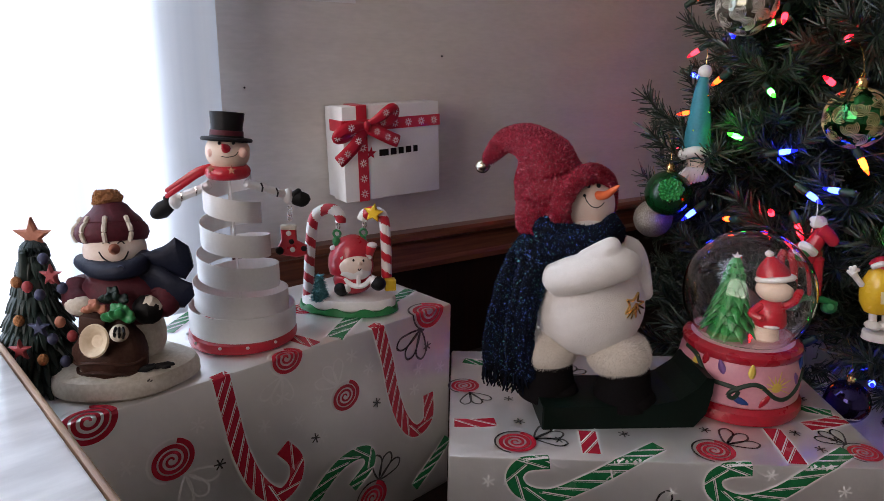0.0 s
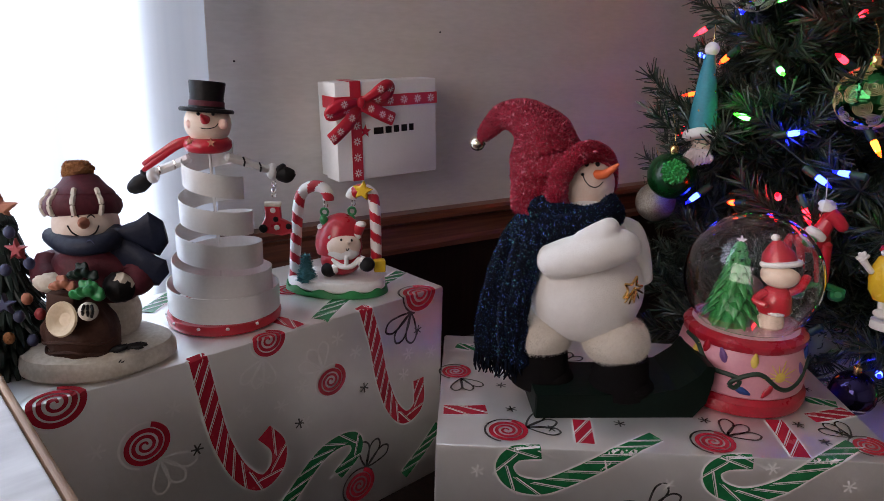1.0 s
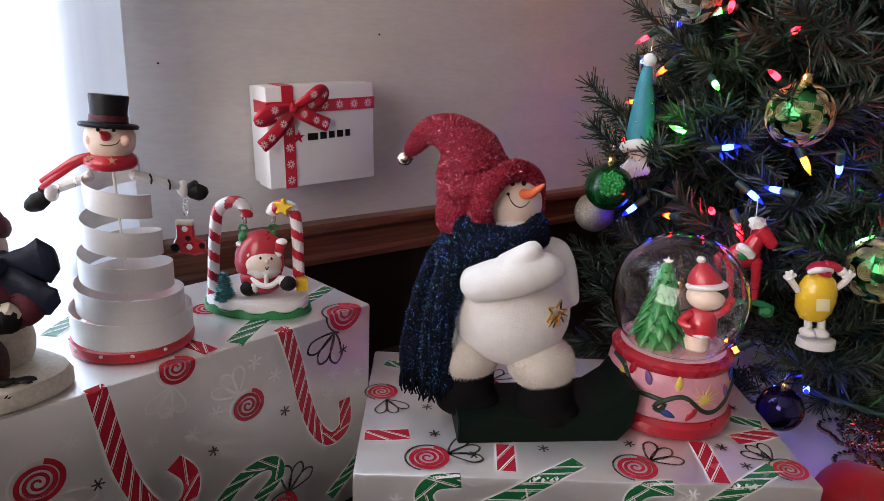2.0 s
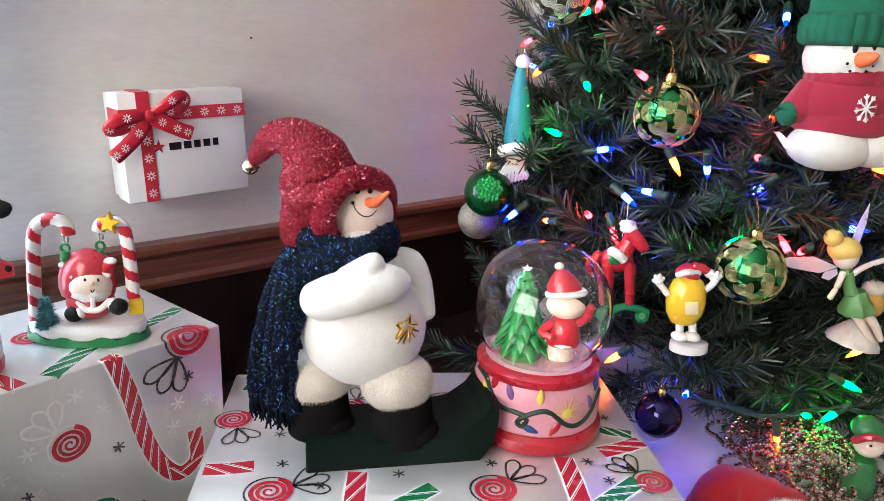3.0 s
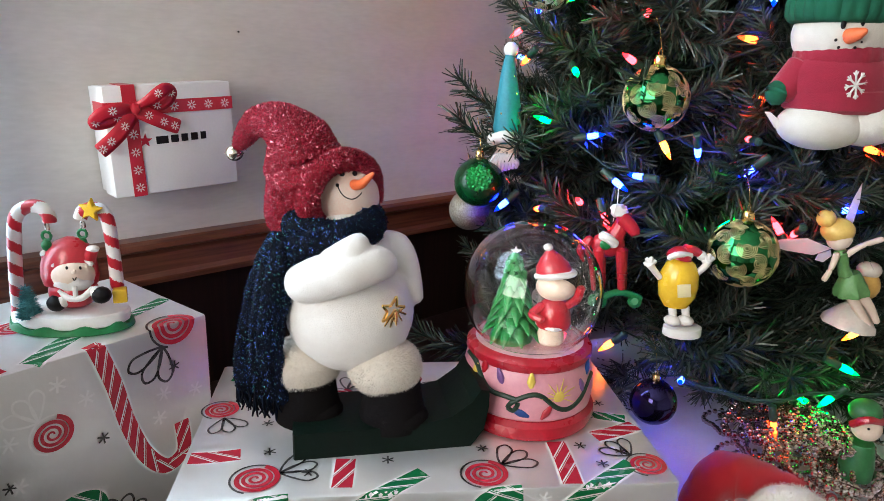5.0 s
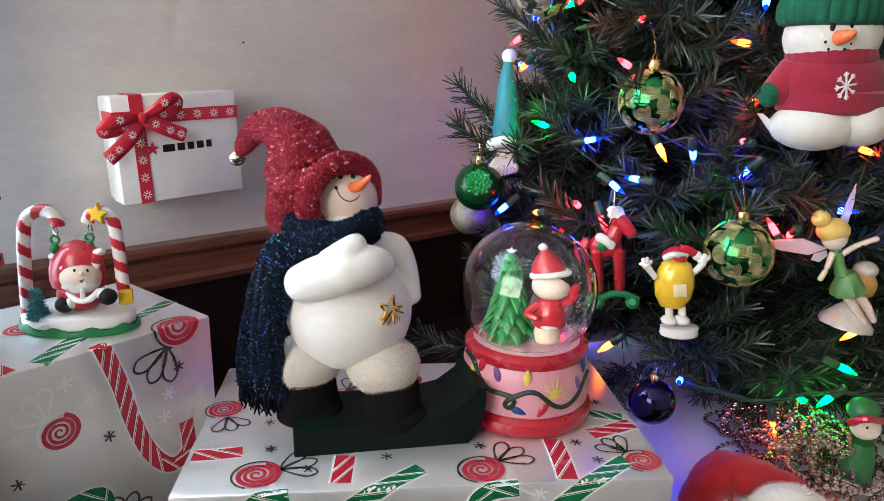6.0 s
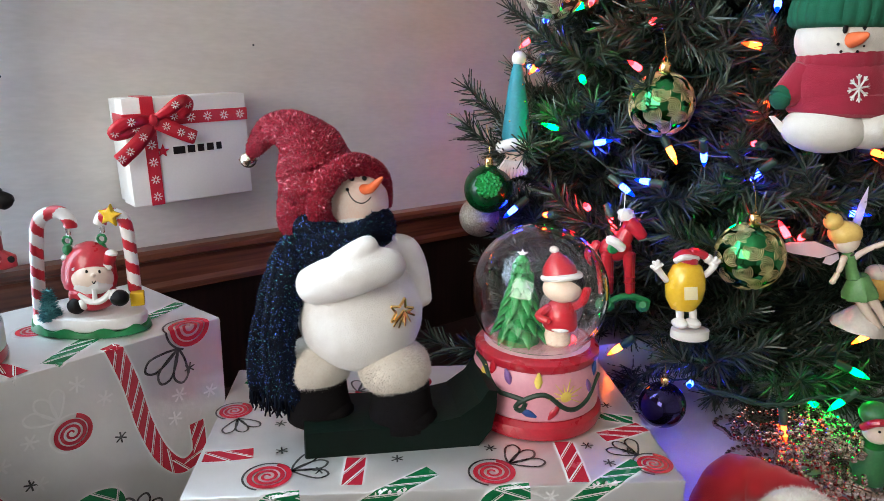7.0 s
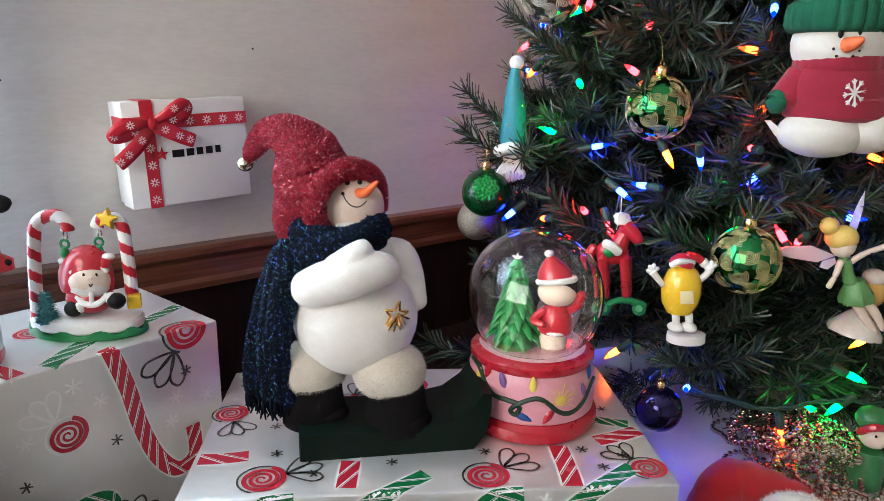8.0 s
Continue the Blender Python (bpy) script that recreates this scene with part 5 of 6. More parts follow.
boot.slab([(q(x, y, 0.024).x, q(x, y, 0.024).z) for x, y in ((499, 404), (526, 404), (528, 426), (545, 434), (546, 450), (530, 455), (498, 450), (492, 440), (500, 425))], 0.005, 0, pose(0, 0.024, 0), 0.12)
for x, y, r in ((513, 413, 0.0022), (520, 442, 0.0022)):
    boot.ball(q(x, y, 0.0215), (r, 0.0008, r), 1, n=10)
for x, y, r in ((518, 428, 0.0022), (497, 444, 0.0034), (540, 440, 0.0024)):
    boot.ball(q(x, y, 0.0215), (r, 0.0008, r), 2, n=10)
boot.block(q(513, 402, 0.024), (0.0125, 0.006, 0.0035), 3, edge=0.001)
part("boot_charm", boot, [PLASTIC_RED, WHITE, BLACK, RESIN_WHITE], spiral_snowman, "red boot charm with white and black dots")

# ---- candy-cane swing ----
q = front_draft(0.115, 0.541, 0.805)
swing = thing("swing_ornament", q.place, "candy-cane swing toy with a seated red figure", "ornament")
rows = []
for r, z in ((0.95, 0.0045), (1.0, 0.006), (1.0, 0.0115), (0.96, 0.0135), (0.8, 0.0145), (0.3, 0.0145), (0.02, 0.0145)):
    rows.append([Vector((0.0415 * r * math.cos(2 * math.pi * j / 48), 0.024 * r * math.sin(2 * math.pi * j / 48), z)) for j in range(48)])
part("base", Shape().grid(rows, 0), PLASTIC_WHITE, swing, "white snow-covered oval base")
rows = []
for r, z in ((1.02, 0.0), (1.06, 0.001), (1.03, 1.0), (0.9, 1.0)):
    rows.append([Vector((0.0415 * r * math.cos(2 * math.pi * j / 64), 0.024 * r * math.sin(2 * math.pi * j / 64), 0.0 if z == 0 else (0.001 if z < 0.5 else 0.0058 + 0.002 * math.sin(10 * 2 * math.pi * j / 64)))) for j in range(64)])
part("grass_skirt", Shape().grid(rows, 0), PLASTIC_GREEN, swing, "wavy green rim")


def striped(shape, pts, r, pitch=0.0165):
    """A cane whose red stripe winds round it."""
    line, _ = curve_points(pts, r, 10)
    fine = [line[0]]
    for p, w in zip(line, line[1:]):
        k = max(1, int((w - p).length / 0.0007))
        fine += [p.lerp(w, i / k) for i in range(1, k + 1)]
    n, run, rows, turns = 28, 0.0, [], []
    for i, p in enumerate(fine):
        t = (fine[min(i + 1, len(fine) - 1)] - fine[max(i - 1, 0)]).normalized()
        side = t.cross(Vector((0, 1, 0))).normalized()
        out = side.cross(t)
        k = 0.6 if i in (0, len(fine) - 1) else 1.0
        rows.append([p + (side * math.cos(2 * math.pi * j / n) + out * math.sin(2 * math.pi * j / n)) * r * k for j in range(n)])
        turns.append(run / pitch * 2 * math.pi)
        run += (fine[min(i + 1, len(fine) - 1)] - p).length
    first = len(shape.m)
    shape.grid(rows, 0)
    for i in range(len(rows) - 1):
        for j in range(n):
            if (2 * math.pi * j / n - turns[i]) % (2 * math.pi) < 2.9:
                shape.m[first + i * n + j] = 1


for pts, d in ((((64, 575), (58, 500), (55, 430), (58, 395), (75, 379), (98, 378), (113, 392), (115, 404)), -0.006), (((232, 528), (224, 460), (215, 405), (206, 386), (188, 380), (172, 386), (167, 398)), 0.004)):
    cane = Shape()
    striped(cane, [q(x, y, d) for x, y in pts], 0.0046)
    part("candy_cane", cane, [PLASTIC_WHITE, PLASTIC_RED], swing, "red and white striped cane")
part("star", Shape().slab(star(0.0085, 0.5), 0.005, 0, Matrix.Translation(q(185, 383, -0.003)) @ pose(0, 0, 0, 0, 8), 0.25), PLASTIC_YELLOW, swing, "yellow star")
for x, y, d in ((111, 412, -0.006), (172, 408, 0.002)):
    links = Shape()
    c = q(x, y, d)
    links.tube([c + Vector((0.0014 * math.cos(a), 0, 0.0032 * math.sin(a))) for a in np.linspace(0, 2 * math.pi, 9)], 0.0006, 1, n=5, smooth=2, ends=False)
    c = q(x - 1, y + 16, d)
    links.tube([c + Vector((0.0030 * math.cos(a), 0, 0.0030 * math.sin(a))) for a in np.linspace(0, 2 * math.pi, 11)], 0.0011, 0, n=7, smooth=2, ends=False)
    links.ball(q(x - 1, y + 32, d), (0.0036, 0.003, 0.0044), 0, n=12)
    part("hanger", links, [PLASTIC_GREEN, SILVER], swing, "green plastic ring hanger")
sitter = Shape()
hood = [(0.0, 0.0185, 0.0), (0.006, 0.0198, 0.0), (0.014, 0.0192, 0.0), (0.021, 0.0178, 0.001), (0.027, 0.0146, 0.0015), (0.0315, 0.0095, 0.002), (0.0340, 0.003, 0.0025)]
c = q(152, 508, 0.000)
sitter.grid([[c + Vector((lean + r * math.cos(a), r * 0.74 * math.sin(a), z)) for a in [2 * math.pi * j / 32 for j in range(32)]] for z, r, lean in hood], 0)
sitter.ball(q(156, 522, -0.002), (0.0170, 0.0135, 0.0125), 0, n=28)
FC, FR = q(154, 493, -0.0060), (0.0152, 0.0115, 0.0125)
sitter.ball(FC, FR, 1, n=30)
sitter.ball(q(155, 501, -0.0070), (0.0142, 0.0105, 0.0095), 2, n=26, lump=0.12)
sitter.tube([on_ball(q, x, y, FC, FR) for x, y in ((121, 480), (135, 470), (153, 466), (172, 467), (186, 476))], [0.0020, 0.0024, 0.0025, 0.0024, 0.0020], 2, n=8, lump=0.2)
sitter.ball(q(156, 489, -0.0182), 0.0017, 1, n=10)
for x in (144, 167):
    sitter.ball(on_ball(q, x, 483, FC, FR), (0.0010, 0.0007, 0.0015), 3, n=8)
sitter.tube([q(154, 500, -0.0180), q(157, 504, -0.0182), q(160, 499, -0.0180)], 0.0004, 3, n=5)
sitter.tube([q(133, 522, -0.0125), q(148, 535, -0.0160), q(170, 534, -0.0160), q(188, 518, -0.0125)], 0.0023, 2, n=8)
sitter.tube([q(158, 514, -0.0155), q(159, 534, -0.0165)], 0.0018, 2, n=8)
for x, y in ((127, 543), (203, 529)):
    sitter.ball(q(x, y, -0.0130), (0.0066, 0.0066, 0.0060), 3, n=16)
    sitter.ball(q(x + (12 if x < 150 else -9), y - 4, -0.0125), (0.0038, 0.0050, 0.0050), 2, n=12)
for x, y in ((110, 460), (188, 452)):
    sitter.tube([q(x, y, -0.004), q(x + (10 if x < 150 else -8), y + 20, -0.003)], [0.0040, 0.0050], 0, n=10)
    sitter.ball(q(x, y - 2, -0.004), (0.0046, 0.004, 0.0028), 2, n=12)
part("seated_figure", sitter, [PLASTIC_RED, SKIN_PAINT, PLASTIC_WHITE, BLACK], swing, "round red figure with a white beard")
brush = Shape()
TEAL = surface("teal_bristles", (0.05, 0.24, 0.26), (0.03, 0.16, 0.18), 0.7, island=(0.12, 0.38, 0.40), bump=0)
c = q(82, 572, -0.016)
brush.lathe([(0.0062, 0.002), (0.0044, 0.010), (0.0010, 0.024)], 0, c, n=10)
brush.fuzz(0, 1500, 0.004, 0.0005, [0], seed=4, spread=0.5)
part("bristle_tree", brush, TEAL, swing, "tiny teal bottle-brush tree")
part("parcel", Shape().block(q(235, 529, -0.002), (0.0095, 0.009, 0.0100), 0, pose(0, 0, 0, 0, 0, 20), edge=0.001), PLASTIC_YELLOW, swing, "small yellow block")

# ---- tree lights ----
TINT = {"orange": ((1.0, 0.014, 0.001), (1.0, 0.030, 0.003)), "green": ((0.003, 0.85, 0.016), (0.010, 1.0, 0.050)), "red": ((1.0, 0.004, 0.007), (1.0, 0.010, 0.014)),
        "blue": ((0.002, 0.005, 1.0), (0.010, 0.022, 1.0)), "yellow": ((1.0, 0.055, 0.002), (1.0, 0.13, 0.010))}
# bulbs beyond y 0.6 are unseen, added behind the tree to light the wall
BULB = {
    "orange": [(0.545, 0.50, 0.999), (0.520, 0.450, 0.857), (0.609, 0.228, 0.682), (0.610, 0.289, 0.970), (0.610, 0.304, 1.022), (0.70, 0.22, 0.93), (0.68, 0.640, 0.95), (0.66, 0.62, 1.10)],
    "green": [(0.544, 0.435, 0.989), (0.528, 0.508, 0.927), (0.534, 0.462, 0.943), (0.588, 0.29, 0.863), (0.651, 0.202, 0.706), (0.669, 0.196, 0.734), (0.553, 0.455, 1.057), (0.663, 0.247, 0.98), (0.645, 0.22, 0.700)],
    "red": [(0.554, 0.384, 1.003), (0.530, 0.409, 0.871), (0.532, 0.378, 0.858), (0.629, 0.247, 0.858), (0.618, 0.258, 0.863), (0.604, 0.288, 0.938), (0.554, 0.439, 1.062), (0.568, 0.379, 1.043), (0.66, 0.620, 1.03), (0.70, 0.66, 0.90), (0.72, 0.65, 1.14), (0.67, 0.63, 0.84)],
    "blue": [(0.544, 0.376, 0.891), (0.551, 0.361, 0.9), (0.598, 0.283, 0.911), (0.515, 0.494, 0.854), (0.674, 0.221, 0.878), (0.546, 0.302, 0.701), (0.540, 0.317, 0.715), (0.549, 0.491, 1.046), (0.577, 0.32, 0.925), (0.624, 0.294, 1.055), (0.553, 0.295, 0.72), (0.66, 0.615, 0.90), (0.70, 0.645, 1.00), (0.560, 0.420, 0.93)],
    "yellow": [(0.560, 0.342, 0.927), (0.675, 0.199, 0.766), (0.525, 0.358, 0.741)],
}
SOCKET = surface("green_socket", (0.02, 0.06, 0.04), (0.012, 0.04, 0.028), 0.45, bump=0.05)
lights = thing("tree_lights", pose(AX, AY, 0.60), "string of small coloured lights on dark green wire", "string lights")
shell = Shape()
shell.lathe([(0.0022, 0.0), (0.0026, 0.002)], 0, n=10)
shell.lathe([(0.0026, 0.002), (0.0028, 0.0055), (0.0026, 0.0095), (0.0020, 0.0130)], 1, n=10)
shell.lathe([(0.0020, 0.0130), (0.0012, 0.0165), (0.0003, 0.019)], 0, n=10)
glass_me = mesh_of("bulb", shell, [SOCKET, SOCKET])
socket_me = mesh_of("socket", Shape().lathe([(0.0022, -0.014), (0.0033, -0.013), (0.0036, -0.002), (0.0030, 0.0015)], 0, n=10), [SOCKET])
rng = random.Random(21)
spots = []
for name, places in BULB.items():
    mat = glow("%s_bulb" % name, TINT[name][0], 14.0, TINT[name][0])
    me = glass_me.copy()
    me.materials[0] = mat
    me.materials[1] = glow("%s_filament" % name, TINT[name][1], {"blue": 70, "green": 36, "red": 28, "yellow": 20}.get(name, 28), TINT[name][1])
    for p in places:
        out = (Vector(p) - Vector((AX, AY, p[2]))).normalized()
        way = (out * rng.uniform(0.2, 0.7) + Vector((rng.uniform(-1, 1), rng.uniform(-1, 1), rng.uniform(-0.9, 0.6)))).normalized()
        if p[2] < 0.69:
            way = Vector((0.1, -0.2, -1)).normalized()
        m = Matrix.Translation(Vector(p) - Vector((AX, AY, 0.60))) @ way.to_track_quat("Z", "Y").to_matrix().to_4x4() @ Matrix.Translation((0, 0, -0.008)) @ Matrix.Diagonal((1.12, 1.12, 1.0, 1))
        ob = part("bulb", me, mat, lights, "lit %s bulb" % name, m)
        part("socket", socket_me, SOCKET, ob)
        spots.append(m @ Vector((0, 0, -0.014)))
spots.sort(key=lambda v: v.z * 3 + math.atan2(v.y, v.x) * 0.1)
for a, b in zip(spots, spots[1:]):
    if (b - a).length > 0.16:
        continue
    mid = (a + b) / 2 + Vector((0.02, 0.02, -0.012))
    part("wire", Shape().tube([a, a.lerp(mid, 0.6), mid, mid.lerp(b, 0.4), b], 0.0010, 0, n=5, smooth=4), SOCKET, lights)
low = [Vector(p) - Vector((AX, AY, 0.60)) for p in ((0.560, 0.300, 0.717), (0.600, 0.243, 0.705), (0.640, 0.205, 0.716), (0.685, 0.165, 0.716), (0.74, 0.14, 0.73))]
for off in (0.0, 2.2):
    twist = []
    line, _ = curve_points(low, 1.0, 12)
    for i, p in enumerate(line):
        twist.append(p + Vector((0, 0.0016 * math.cos(i * 0.9 + off), 0.0016 * math.sin(i * 0.9 + off))))
    part("wire", Shape().tube(twist, 0.0012, 0, n=5, smooth=1), SOCKET, lights, "twisted dark green wire")


# ---- balls on the tree ----
GREEN_BALL = surface("green_ball", (0.05, 0.30, 0.10), (0.03, 0.20, 0.06), 0.10, metal=1.0, scale=40, bump=0.02)
MATTE_GREEN = surface("matte_green_ball", (0.004, 0.060, 0.014), (0.002, 0.030, 0.007), 0.22, scale=90, bump=0.15)
GLITTER = surface("gold_glitter", (0.80, 0.62, 0.32), (0.55, 0.42, 0.20), 0.35, metal=0.9, scale=500, fine=1500, bump=0.7)
SILVER_GLITTER = surface("silver_glitter", (0.56, 0.48, 0.38), (0.26, 0.21, 0.16), 0.38, metal=0.8, scale=600, fine=1800, bump=0.8, spread=0.9)
# relief green made brighter than the ball to hold its highlights
LEAF_GREEN_LIT = surface("lit_leaf_relief", (0.05, 0.42, 0.11), (0.03, 0.30, 0.07), 0.25, bump=0.05)
# dark glass ball: the blue light it reflects is put into this colour
BLUE_LIT_BALL = surface("blue_lit_ball", (0.050, 0.042, 0.13), (0.03, 0.024, 0.09), 0.08, metal=0.9, bump=0.02)
PALE_GLITTER = surface("pale_glitter", (0.80, 0.74, 0.62), (0.60, 0.54, 0.44), 0.35, metal=0.7, scale=500, fine=1500, bump=0.6)
PALE_BALL = surface("pale_metal_ball", (0.30, 0.30, 0.24), (0.20, 0.20, 0.16), 0.15, metal=0.9, bump=0.02)


def tree_ball(at, r, mat, label, swirls=None, facets=False, hook=0.03):
    ob = thing("ball_ornament", pose(*at), label, "ornament", "balls on the tree")
    s = Shape().ball((0, 0, 0), r, 0, n=36)
    part("ball", s, mat, ob)
    part("cap", Shape().lathe([(r * 0.17, r * 0.95), (r * 0.19, r * 0.98), (r * 0.18, r * 1.22), (r * 0.14, r * 1.28), (r * 0.03, r * 1.30)], 0, n=16, wave=lambda a, z: 1 + 0.05 * math.cos(12 * a)), GOLD, ob, "gold ribbed cap")
    c = Vector((0, 0, r * 1.36))
    loop = Shape().tube([c + Vector((r * 0.10 * math.cos(a), 0, r * 0.10 * math.sin(a))) for a in np.linspace(0, 2 * math.pi, 9)], r * 0.02, 0, n=5, smooth=2, ends=False)
    loop.tube([c + Vector((0, 0, r * 0.1)), c + Vector((0.002, 0.004, hook * 0.6)), c + Vector((0.006, 0.012, hook))], r * 0.015, 0, n=5)
    part("hanger", loop, GOLD, ob)
    view = math.atan2(-at[1], -at[0])
    if swirls:
        for k in range(40):
            zz = 1 - 2 * (k + 0.5) / 40
            a = k * 2.39996
            n = Vector((math.sqrt(1 - zz * zz) * math.cos(a), math.sqrt(1 - zz * zz) * math.sin(a), zz))
            e1 = n.cross(Vector((0, 0, 1))).normalized()
            e2 = n.cross(e1)
            arcs = Shape()
            for rad in (0.06, 0.115, 0.17, 0.225, 0.28):
                pts = []
                for t in np.linspace(0.0, 2 * math.pi * (0.66 if rad > 0.15 else 1.0), 15):
                    d = (n + (e1 * math.cos(t + k) + e2 * math.sin(t + k)) * rad).normalized()
                    pts.append(d * r * 1.004)
                arcs.tube(pts, r * 0.0135, 0, n=4, smooth=1)
            part("glitter_swirl", arcs, swirls, ob)
    if facets:
        # relief only on the viewer's side, where the painted highlights belong
        lead = Vector((math.cos(view), math.sin(view), 0.35)).normalized()
        e1 = lead.cross(Vector((0, 0, 1))).normalized()
        e2 = lead.cross(e1)
        spikes = Shape()
        rng = random.Random(5)
        for k in range(40):
            rr = 0.55 * math.sqrt((k + 0.5) / 40)
            d = (lead + (e1 * math.cos(k * 2.4) + e2 * math.sin(k * 2.4)) * rr).normalized()
            turn = d.to_track_quat("Z", "Y").to_matrix().to_4x4()
            spikes.lathe([(r * 0.15, 0), (r * 0.08, r * 0.08), (r * 0.01, r * 0.15)], 0, d * r * 0.985, turn @ pose(0, 0, 0, 0, 0, rng.uniform(0, 90)), n=4)
        part("raised_leaves", spikes, LEAF_GREEN_LIT, ob, "raised leaf-like relief in a green brightened as if lit", smooth=False)
    return ob


tree_ball((0.555, 0.354, 0.970), 0.0285, GREEN_BALL, "shiny green ball with gold glitter swirls on the tree", GLITTER)
tree_ball((0.565, 0.262, 0.848), 0.0285, GREEN_BALL, "shiny green ball with gold glitter swirls low on the tree", GLITTER)
tree_ball((0.535, 0.470, 1.075), 0.0300, PALE_BALL, "dull silver ball with pale glitter swirls", PALE_GLITTER)
tree_ball((0.500, 0.515, 0.876), 0.0255, MATTE_GREEN, "matte green ball with raised leaf relief", None, True)
tree_ball((0.520, 0.548, 0.838), 0.0225, SILVER_GLITTER, "silver glitter ball half hidden by green needles")
tree_ball((0.512, 0.297, 0.712), 0.0205, BLUE_LIT_BALL, "dark glass ball, coloured for its blue light reflection, above the cloth")
tree_ball((0.530, 0.430, 0.760), 0.0240, SILVER_GLITTER, "silver glitter ball low behind the globe")

# ---- gnome ornament ----
q = front_draft(0.533, 0.499, 0.92)
TEAL_FELT = surface("teal_clay", (0.03, 0.26, 0.32), (0.02, 0.18, 0.24), 0.55, scale=80, bump=0.15)
fig = Shape()
fig.tube([q(911, 108), q(908, 150), q(908, 200), q(905, 262)], [0.004, 0.0085, 0.0125, 0.0160], 0, n=18, smooth=5)
fig.ball(q(912, 104), 0.0075, 1, n=16)
for x, y in ((905, 140), (918, 150), (902, 175), (914, 200), (896, 215), (922, 180), (908, 235)):
    fig.ball(q(x, y, -0.0125 + (262 - y) * 0.00006), 0.0014, 3, n=8)
fig.tube([q(878, 262, -0.008), q(902, 255, -0.016), q(928, 262, -0.008)], 0.0062, 1, n=10)
fig.ball(q(905, 280, -0.004), (0.0125, 0.0125, 0.0125), 2, n=18)
for k in range(9):
    x = 876 + 6 * k
    fig.tube([q(888 + 3 * k, 286, -0.015), q(x, 300, -0.014), q(x - 2, 315 - abs(k - 4) * 1.5, -0.009)], [0.0022, 0.0026, 0.0016], 1, n=6)
fig.tube([q(912, 98), q(915, 80, 0.004), q(917, 60, 0.012)], 0.0005, 3, n=5)
ob = part("gnome_ornament", fig, [TEAL_FELT, PLASTIC_WHITE, SKIN_PAINT, GOLD], m=q.place)
tagged(ob, "bearded gnome ornament in a tall teal cone hat", "ornament")

# ---- rocking toy ornament ----
q = front_draft(0.505, 0.350, 0.83)
fig = Shape()
fig.ball(q(1082, 440), (0.0150, 0.010, 0.0115), 0, n=20)
fig.tube([q(1092, 432), q(1102, 412), q(1110, 395)], [0.0085, 0.0070, 0.0065], 0, n=12)
fig.tube([q(1106, 395, -0.002), q(1118, 405, -0.005), q(1130, 420, -0.007)], [0.0070, 0.0062, 0.0050], 0, n=12)
for x, d in ((1066, -0.006), (1070, 0.006), (1104, -0.006), (1108, 0.006)):
    fig.tube([q(x, 450, d), q(x + 1, 480, d), q(x + 2, 518, d)], [0.0052, 0.0040, 0.0034], 0, n=10)
    for y in (490, 500):
        fig.tube([q(x + 1, y, d) + Vector((0.0041 * math.cos(a), 0.0041 * math.sin(a), 0)) for a in np.linspace(0, 2 * math.pi, 9)], 0.0006, 0, n=4, smooth=1, ends=False)
fig.tube([q(1050, 430), q(1042, 445), q(1046, 465)], [0.004, 0.0045, 0.002], 0, n=8)
fig.ball(q(1100, 380), (0.0080, 0.007, 0.0058), 1, n=14, lump=0.4)
fig.tube([q(1070, 424, -0.0085), q(1082, 430, -0.0115), q(1094, 440, -0.010)], 0.0042, 1, n=8)
fig.ball(q(1078, 440, -0.0105), (0.0055, 0.002, 0.005), 2, n=12)
for d in (-0.007, 0.007):
    fig.tube([q(1060, 545, d), q(1085, 528, d), q(1110, 525, d), q(1140, 535, d)], 0.0032, 2, n=8)
for x in (1068, 1130):
    fig.tube([q(x, 540, -0.009), q(x, 540, 0.010)], 0.0062, 2, n=14)
for x in (1090, 1104):
    fig.tube([q(x, 400), q(1098, 365, 0.004), q(1100, 330, 0.012)], 0.0003, 1, n=4)
ob = part("rocking_toy_ornament", fig, [PLASTIC_RED, PLASTIC_WHITE, PLASTIC_GREEN], m=q.place)
tagged(ob, "red toy ornament on a green rocker with wheels", "ornament")

# ---- yellow egg ornament ----
PALE_PRINT_YELLOW = surface("pale_yellow_print", (0.84, 0.74, 0.46), (0.80, 0.68, 0.38), 0.3)
q = front_draft(0.512, 0.286, 0.78)
fig = Shape()
c = q(1205, 505)
fig.lathe([(0.002, -0.0225), (0.010, -0.0205), (0.0150, -0.012), (0.0165, -0.002), (0.0155, 0.008), (0.0120, 0.0165), (0.006, 0.0215), (0.001, 0.023)], 0, c, n=28, squash=0.85)
for pts in (((1172, 497), (1160, 482), (1154, 474)), ((1236, 490), (1250, 478), (1256, 468))):
    fig.tube([q(x, y, -0.002) for x, y in pts], [0.0026, 0.0028, 0.0036], 1, n=10)
    x, y = pts[-1]
    for dx, dy in ((-9, -2), (-5, -10), (3, -12), (10, -6)):
        fig.tube([q(x, y, -0.002), q(x + dx, y + dy, -0.002)], [0.0026, 0.0018], 1, n=7)
for x in (1195, 1218):
    fig.tube([q(x, 548, -0.002), q(x + 1, 566, -0.002)], 0.0034, 1, n=10)
    fig.ball(q(x, 572, -0.006), (0.0068, 0.0085, 0.0040), 1, n=14)
fig.lathe([(0.0150, -0.005), (0.0162, -0.0042), (0.0160, 0.0028), (0.0145, 0.0035), (0.004, 0.0036)], 1, q(1213, 588), n=28, squash=0.75)
fig.lathe([(0.0105, 0.0), (0.0095, 0.004), (0.006, 0.008), (0.002, 0.010)], 2, q(1205, 462), pose(0, 0, 0, 0, 10), n=18)
